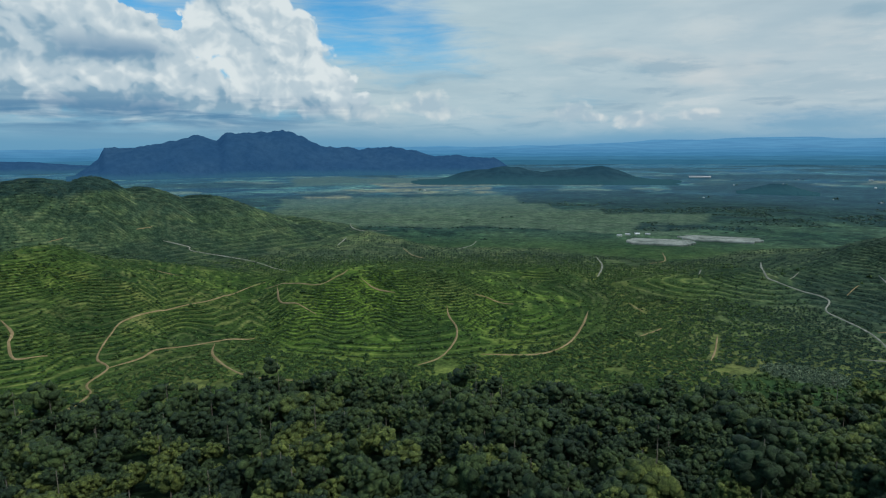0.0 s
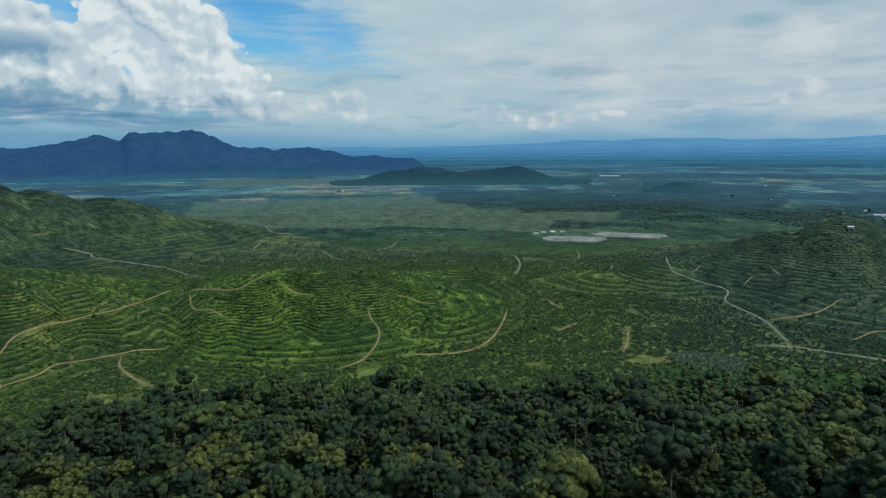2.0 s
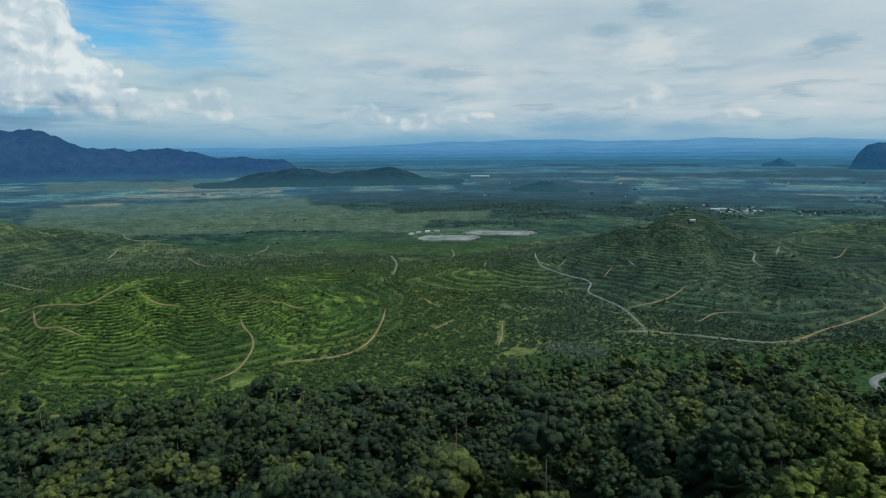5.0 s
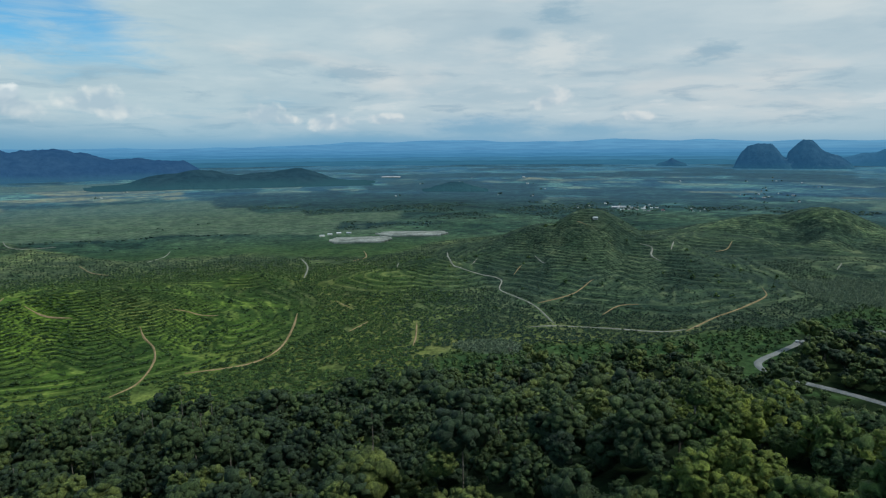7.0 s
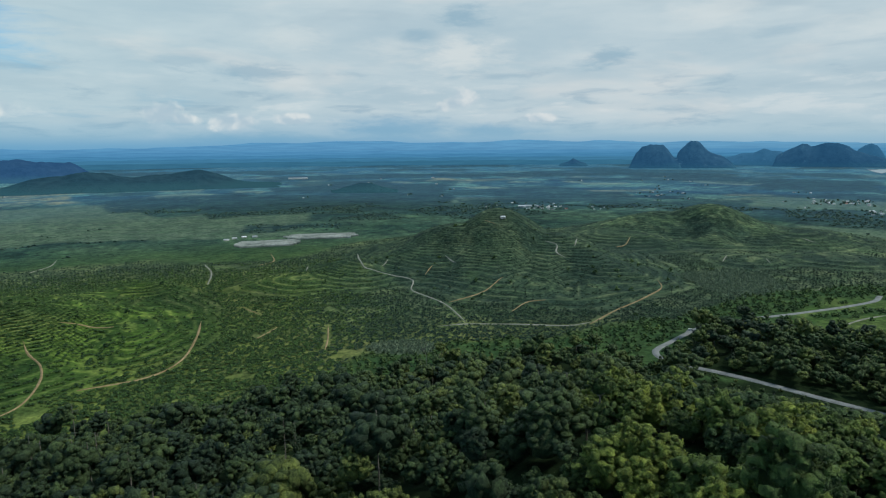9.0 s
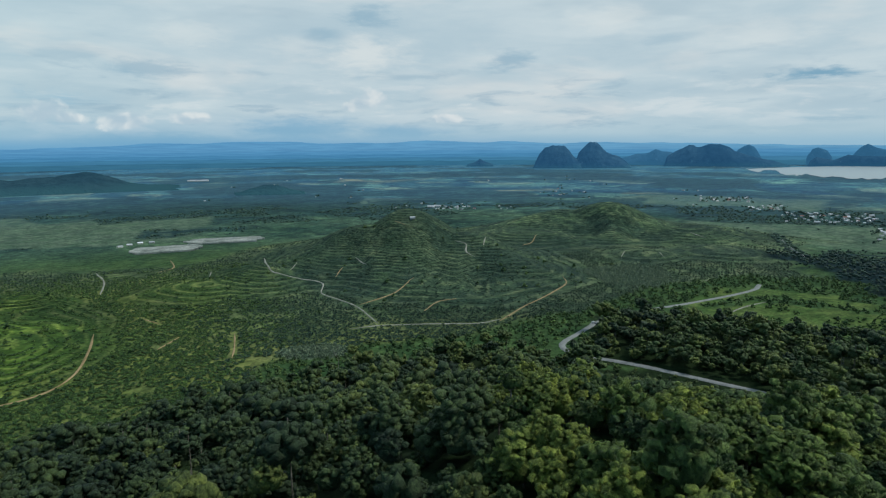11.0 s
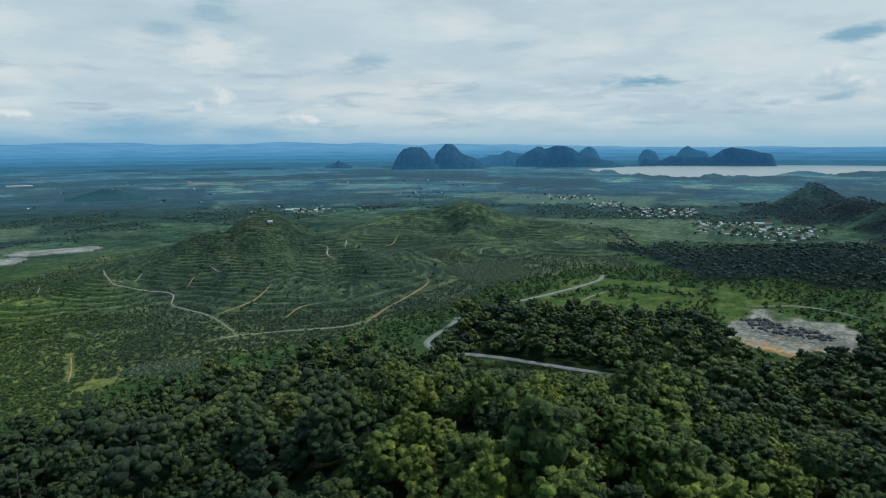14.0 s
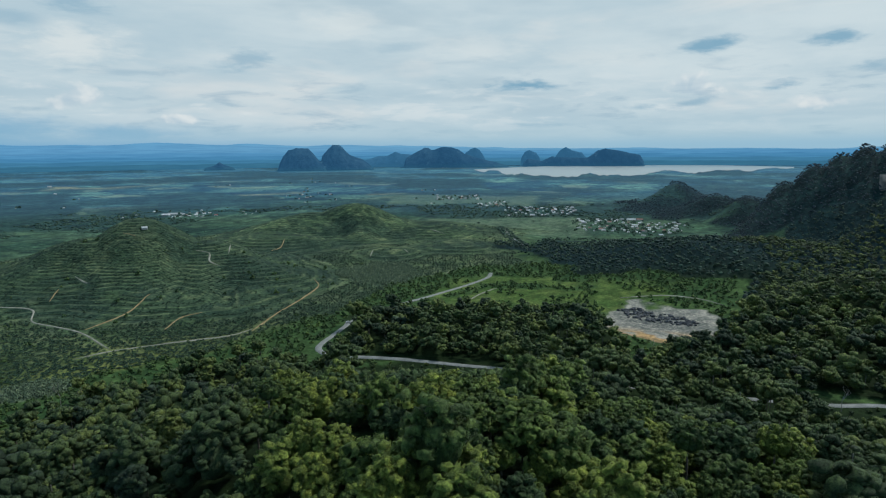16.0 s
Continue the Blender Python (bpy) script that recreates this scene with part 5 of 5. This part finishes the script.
for way, width in zip(ROAD_WAYS, (4.4, 3.4)):
    ribbon("road", way, width, ASPHALT, "two-lane grey asphalt road curving between wooded slopes", "road", 0.35, 6)


# ---- small builders ----
def box(bm, x0, x1, y0, y1, z0, z1, bevel=0.0):
    vs = [bm.verts.new(p) for p in ((x0, y0, z0), (x1, y0, z0), (x1, y1, z0), (x0, y1, z0), (x0, y0, z1), (x1, y0, z1), (x1, y1, z1), (x0, y1, z1))]
    fs = [bm.faces.new([vs[i] for i in f]) for f in ((0, 3, 2, 1), (4, 5, 6, 7), (0, 1, 5, 4), (1, 2, 6, 5), (2, 3, 7, 6), (3, 0, 4, 7))]
    if bevel:
        bmesh.ops.bevel(bm, geom=list({e for f in fs for e in f.edges}), offset=bevel, segments=2, affect="EDGES")


def ground_at(az, r):
    x, y = polar(np.array([az], float), np.array([r], float))
    return float(x[0]), float(y[0]), float(bare_height(x, y)[0])


def tin_material(name, a, b, rough=0.5):
    m, g = material(name)
    who = g.add("ShaderNodeObjectInfo").outputs["Random"]
    n = g.noise(spot(g), 0.8, 4)
    c = g.mix(g.step(who, 0.2, 0.9), a, b)
    c = g.times(c, g.mix(g.step(n, 0.3, 0.7), (0.8, 0.78, 0.75), (1.1, 1.1, 1.1)))
    finish(g, c, rough, n, 0.1, 0.05, spec=0.4)
    return m


TIN = tin_material("pale tin roofing", (0.42, 0.44, 0.46), (0.80, 0.82, 0.84))
RED_TIN = tin_material("red roofing", (0.26, 0.10, 0.08), (0.36, 0.16, 0.12))
GREY_TIN = tin_material("weathered roofing", (0.14, 0.16, 0.18), (0.26, 0.29, 0.31))
RENDER = tin_material("rendered walls", (0.40, 0.40, 0.37), (0.66, 0.65, 0.60), 0.85)
DARK_GLASS = plain_material("dark window glass", (0.02, 0.025, 0.03), (0.04, 0.045, 0.05), 2.0, 0.15, 0.02, 0.5)


def build_house(roofing, long=11.0, wide=7.0, tall=3.2, label="", group="houses of the town"):
    root = new("house")
    tagged(root, label, "house", group=group)
    bm = bmesh.new()
    box(bm, -long / 2, long / 2, -wide / 2, wide / 2, -1.5, tall)
    for s in (-1, 1):
        a, b, c = (bm.verts.new((s * long / 2, -wide / 2, tall)), bm.verts.new((s * long / 2, wide / 2, tall)), bm.verts.new((s * long / 2, 0, tall + wide * 0.24)))
        bm.faces.new((a, b, c))
    part("wall", bm, RENDER, root)
    for s in (-1, 1):
        bm = bmesh.new()
        y0, z0, z1 = s * (wide / 2 + 0.6), tall - 0.29, tall + wide * 0.24 + 0.05
        vs = [bm.verts.new(p) for p in ((-long / 2 - 0.5, y0, z0), (long / 2 + 0.5, y0, z0), (long / 2 + 0.5, 0, z1), (-long / 2 - 0.5, 0, z1))]
        f = bm.faces.new(vs)
        top = bmesh.ops.extrude_face_region(bm, geom=[f])["geom"]
        bmesh.ops.translate(bm, verts=[v for v in top if isinstance(v, bmesh.types.BMVert)], vec=(0, 0, 0.12))
        bmesh.ops.recalc_face_normals(bm, faces=bm.faces)
        part("roof", bm, roofing, root)
    for x in (-long * 0.28, long * 0.28):
        bm = bmesh.new()
        box(bm, x - 0.7, x + 0.7, -wide / 2 - 0.05, -wide / 2 + 0.05, 1.0, 2.3)
        part("window", bm, DARK_GLASS, root)
    bm = bmesh.new()
    box(bm, -0.5, 0.5, -wide / 2 - 0.06, -wide / 2 + 0.05, -1.0, 2.1)
    part("door", bm, GREY_TIN, root)
    return root


# town streets: heading from, to, metres from, to, how many
STREETS = [(65.8, 69.6, 1600, 1780, 26), (69.6, 72.0, 1400, 1560, 20), (72.0, 78.4, 1230, 1400, 60), (78.6, 83.0, 1010, 1180, 44), (82.5, 87.6, 1010, 1150, 44),
           (84, 86, 960, 1000, 3), (42.3, 45.5, 1330, 1420, 17), (38, 50, 1330, 1500, 14), (52, 66, 1500, 2300, 16), (20, 40, 1700, 2800, 9), (-6, 6, 1500, 2400, 2), (46, 60, 2300, 2900, 6)]


def town():
    rng = random.Random(31)
    kinds = [build_house(TIN, 12, 8, 3.4, "low rendered house with a pale tin gable roof"), build_house(TIN, 18, 9, 4.2, "long shop-house with a bright tin roof"),
             build_house(RED_TIN, 12, 8, 3.4, "low house with a weathered red roof"), build_house(GREY_TIN, 11, 7.5, 3.2, "small house with a dull grey roof")]
    placed = []
    for a0, a1, r0, r1, count in STREETS:
        for k in range(count):
            for _ in range(20):
                a, r = rng.uniform(a0, a1), rng.uniform(r0, r1)
                x, y, z = ground_at(a, r)
                if all((x - u) ** 2 + (y - v) ** 2 > 110 for u, v in placed):
                    break
            placed.append((x, y))
            src = rng.choices(kinds, (8, 5, 2, 3))[0]
            turn = -a + rng.choice((0, 0, 90)) + rng.uniform(-15, 15)
            s = rng.uniform(0.28, 0.52) * (1 + max(0, r - 1500) / 3500)
            ob = copy_thing(src, pose(x, y, z, 0, 0, turn))
            ob.scale = (s, s, s)
    # garden trees between the houses
    rows = []
    for x, y in placed:
        for _ in range(2):
            u, v = x + rng.uniform(-16, 16), y + rng.uniform(-16, 16)
            if all((u - a) ** 2 + (v - b) ** 2 > 40 for a, b in placed):
                rows.append((u, v, float(bare_height(np.array([u]), np.array([v]))[0]) - 0.3, rng.uniform(2, 4), rng.uniform(0.9, 1.4), rng.uniform(0, 6), rng.random()))
    scatter("garden_trees", PLAIN_WOOD, [lump_template(rng, 4, 1, 8, leaf=(0.1, 0.2)) for _ in range(4)], np.array(rows), "garden trees between the houses", "trees")
    # the big sheds that catch the light
    for a, r, n in ((22.4, 2830, 5), (43.0, 1390, 2), (83.9, 1170, 2)):
        for k in range(n):
            x, y, z = ground_at(a + 0.55 * (k - n / 2) * (1500 / r), r + 8 * (k % 2))
            ob = copy_thing(kinds[2] if a == 83.9 and k else kinds[1], pose(x, y, z, 0, 0, -a))
            ob.scale = (1.4, 1.1, 1.0) if r > 2000 else (0.85, 0.7, 0.7)
            tagged(ob, "long low shed with a bright white roof" if ob.children[1].data.materials[0] is TIN else "long hall with a red-brown roof", "shed", group="sheds")
    # the farm hut on the terraced hill
    x, y, z = ground_at(40.7, 690)
    ob = copy_thing(kinds[0], pose(x, y, z + 0.5, 0, 0, -30))
    ob.scale = (0.42, 0.42, 0.42)
    tagged(ob, "small white-roofed farm hut near the hilltop", "hut", group="farm huts")
    for src in kinds:
        for o in (*src.children_recursive, src):
            bpy.data.objects.remove(o)


town()


# ---- the netted nursery on the valley floor ----
NET = plain_material("pale shade netting", (0.15, 0.175, 0.150), (0.33, 0.35, 0.31), 0.06, 0.8)


def nursery():
    rng = random.Random(4)
    for name, a0, a1, r0, r1, count in (("shade_house", 16.4, 22.2, 866, 914, 12), ("shade_house", 20.9, 27.4, 922, 966, 11)):
        root = new(name)
        cx, cy, cz = ground_at((a0 + a1) / 2, (r0 + r1) / 2)
        root.matrix_world = pose(cx, cy, cz, 0, 0, -(a0 + a1) / 2)
        tagged(root, "broad nursery under rows of pale grey shade netting", "shade house", group="nursery netting")
        wide = (a1 - a0) * math.pi / 180 * (r0 + r1) / 2
        step = (r1 - r0) / count
        for k in range(count):
            y = (k + 0.5) * step - (r1 - r0) / 2
            share = 1 - 0.45 * abs(k / (count - 1) - 0.6)
            x0, x1 = -wide / 2 * share + rng.uniform(-4, 4), wide / 2 * share + rng.uniform(-4, 4)
            bm = bmesh.new()
            prof = [(-0.40, 0.2), (-0.40, 2.0), (-0.2, 2.9), (0.2, 2.9), (0.40, 2.0), (0.40, 0.2)]
            rings = [[bm.verts.new((x, y + p * step, q + rng.uniform(-0.15, 0.15))) for p, q in prof] for x in np.linspace(x0, x1, 8)]
            for a, b in zip(rings, rings[1:]):
                for i in range(len(prof) - 1):
                    bm.faces.new((a[i], b[i], b[i + 1], a[i + 1]))
            bm.faces.new(rings[0])
            bm.faces.new(rings[-1][::-1])
            bmesh.ops.recalc_face_normals(bm, faces=bm.faces)
            part("net_tunnel", bm, NET, root)
    src = build_house(TIN, 14, 8, 3.4, "work shed with a pale roof beside the nursery", "nursery sheds")
    tagged(src, "", "shed")
    for a, r, t in ((16.6, 968, 5), (17.4, 976, 12), (18.3, 972, -8), (15.9, 955, 20)):
        x, y, z = ground_at(a, r)
        copy_thing(src, pose(x, y, z, 0, 0, -a + t)).scale = (0.5, 0.5, 0.5)
    for o in (*src.children_recursive, src):
        bpy.data.objects.remove(o)


nursery()


# ---- quarry ----
SLATE = plain_material("broken dark rock", (0.055, 0.06, 0.065), (0.13, 0.135, 0.14), 0.4, 0.9, 0.8)
LIMESTONE = plain_material("bare limestone", (0.10, 0.105, 0.10), (0.22, 0.22, 0.20), 0.06, 0.9, 0.8)


def rock_bmesh(rng, size):
    bm = bmesh.new()
    bmesh.ops.create_icosphere(bm, subdivisions=2, radius=1)
    off = Vector((rng.uniform(0, 50), rng.uniform(0, 50), 0))
    for v in bm.verts:
        v.co *= 0.75 + 0.6 * noise.noise(v.co * 1.6 + off)
        v.co = Vector((v.co.x * size * 1.5, v.co.y * size, v.co.z * size * 0.75))
    return bm


def quarry():
    rng = random.Random(17)
    kinds = []
    for k in range(5):
        me = bpy.data.meshes.new("boulder")
        bm = rock_bmesh(rng, 1.0)
        bm.to_mesh(me)
        bm.free()
        me.materials.append(SLATE)
        kinds.append(me)
    for k in range(110):
        t = rng.uniform(0, 1)
        a = 83.0 + 5.6 * t + rng.gauss(0, 0.35)
        r = 505 - 24 * t + rng.gauss(0, 7)
        x, y, z = ground_at(a, r)
        s = rng.uniform(0.7, 2.2)
        ob = new("boulder", kinds[k % 5])
        ob.matrix_world = pose(x, y, z + 0.3 * s, rng.uniform(-15, 15), 0, rng.uniform(0, 360)) @ Matrix.Scale(s, 4)
        tagged(ob, "rough dark quarried boulder on pale gravel", "rock", group="quarried boulders")


quarry()


def rock_face(az, r, wide, tall, seed, label):
    """A bare cliff that leans back into its hillside."""
    w = Waves(seed)
    x, y, z = ground_at(az, r)
    u, v = np.meshgrid(np.linspace(-0.5, 0.5, 26), np.linspace(0, 1, 18))
    out = 3.5 * (w(u * wide + 60, v * tall + 60, 9, 4) - 0.5) * 2 - v * tall * 0.35 - 12 * (np.abs(u) * 2) ** 4 - 10 * v ** 5
    k = radians(-az)
    X = x + (u * wide) * math.cos(k) + out * math.sin(k)
    Y = y + (u * wide) * math.sin(k) - out * math.cos(k)
    Z = z - 4 + v * tall
    i, j = np.meshgrid(np.arange(25), np.arange(17))
    q = np.stack([j * 26 + i, j * 26 + i + 1, (j + 1) * 26 + i + 1, (j + 1) * 26 + i], -1).reshape(-1, 4)
    tagged(mesh_np("rock_face", np.stack([X, Y, Z], -1).reshape(-1, 3), q, LIMESTONE), label, "cliff", kind="structure")


rock_face(101.6, 925, 14, 24, 61, "pale bare limestone cliff in the wooded mountainside")


# ---- a white van on the verge ----
def van():
    paint = plain_material("white van paint", (0.62, 0.63, 0.63), (0.72, 0.72, 0.72), 0.5, 0.35, 0.02, 0.5)
    rubber = plain_material("tyre rubber", (0.015, 0.015, 0.015), (0.03, 0.03, 0.03), 4)
    x, y, z = ground_at(57.4, 457)
    root = new("van")
    root.matrix_world = pose(x, y, z + 0.4, 0, 0, -50) @ Matrix.Scale(0.6, 4)
    tagged(root, "white delivery van parked beside the road", "van")
    bm = bmesh.new()
    box(bm, -2.7, 1.2, -1.0, 1.0, 0.5, 2.5, 0.15)
    box(bm, 1.2, 2.6, -0.95, 0.95, 0.5, 1.4, 0.15)
    part("body", bm, paint, root)
    bm = bmesh.new()
    vs = [bm.verts.new(p) for p in ((1.2, -0.9, 1.4), (2.2, -0.9, 1.4), (2.2, 0.9, 1.4), (1.2, 0.9, 1.4), (1.2, -0.85, 2.35), (1.5, -0.85, 2.35), (1.5, 0.85, 2.35), (1.2, 0.85, 2.35))]
    for f in ((0, 1, 5, 4), (1, 2, 6, 5), (2, 3, 7, 6), (4, 5, 6, 7), (3, 0, 4, 7)):
        bm.faces.new([vs[i] for i in f])
    part("windscreen", bm, DARK_GLASS, root)
    for px, py in ((-1.7, -0.95), (-1.7, 0.95), (1.7, -0.95), (1.7, 0.95)):
        bm = bmesh.new()
        bmesh.ops.create_cone(bm, cap_ends=True, segments=16, radius1=0.42, radius2=0.42, depth=0.25, matrix=pose(px, py, 0.42, 90, 0, 0))
        part("wheel", bm, rubber, root)


van()


# ---- bare, bleached trees that stand out of the canopy ----
def dead_tree_mesh(rng):
    bm = bmesh.new()

    def grow(p, d, length, rad, depth):
        q = p + d * length
        tapered(bm, p, q, rad, rad * 0.6, 5)
        if depth:
            for _ in range(3 if depth > 1 else 2):
                e = (d + Vector((rng.uniform(-0.8, 0.8), rng.uniform(-0.8, 0.8), rng.uniform(-0.1, 0.5)))).normalized()
                grow(q, e, length * rng.uniform(0.45, 0.7), rad * 0.55, depth - 1)
    grow(Vector((0, 0, 0)), Vector((0, 0, 1)), 8.0, 0.28, 3)
    me = bpy.data.meshes.new("dead_tree")
    bm.to_mesh(me)
    bm.free()
    me.materials.append(BLEACHED)
    return me


BLEACHED = plain_material("bleached wood", (0.17, 0.165, 0.15), (0.28, 0.27, 0.25), 1.0)


def dead_trees():
    rng = random.Random(23)
    kinds = [dead_tree_mesh(rng) for _ in range(3)]
    for k, (a, r) in enumerate(((55.5, 318), (58.2, 322), (90.2, 398), (93.5, 372), (97.0, 400), (100.2, 352), (85.5, 392), (79.0, 300), (33.5, 365), (44.0, 340))):
        x, y, z = ground_at(a, r)
        root = new("dead_tree", kinds[k % 3])
        root.matrix_world = pose(x, y, z - 0.3, 0, 0, 77 * k) @ Matrix.Scale(0.72, 4)
        tagged(root, "bare bleached tree with forked pale branches", "dead tree", group="dead trees")


dead_trees()
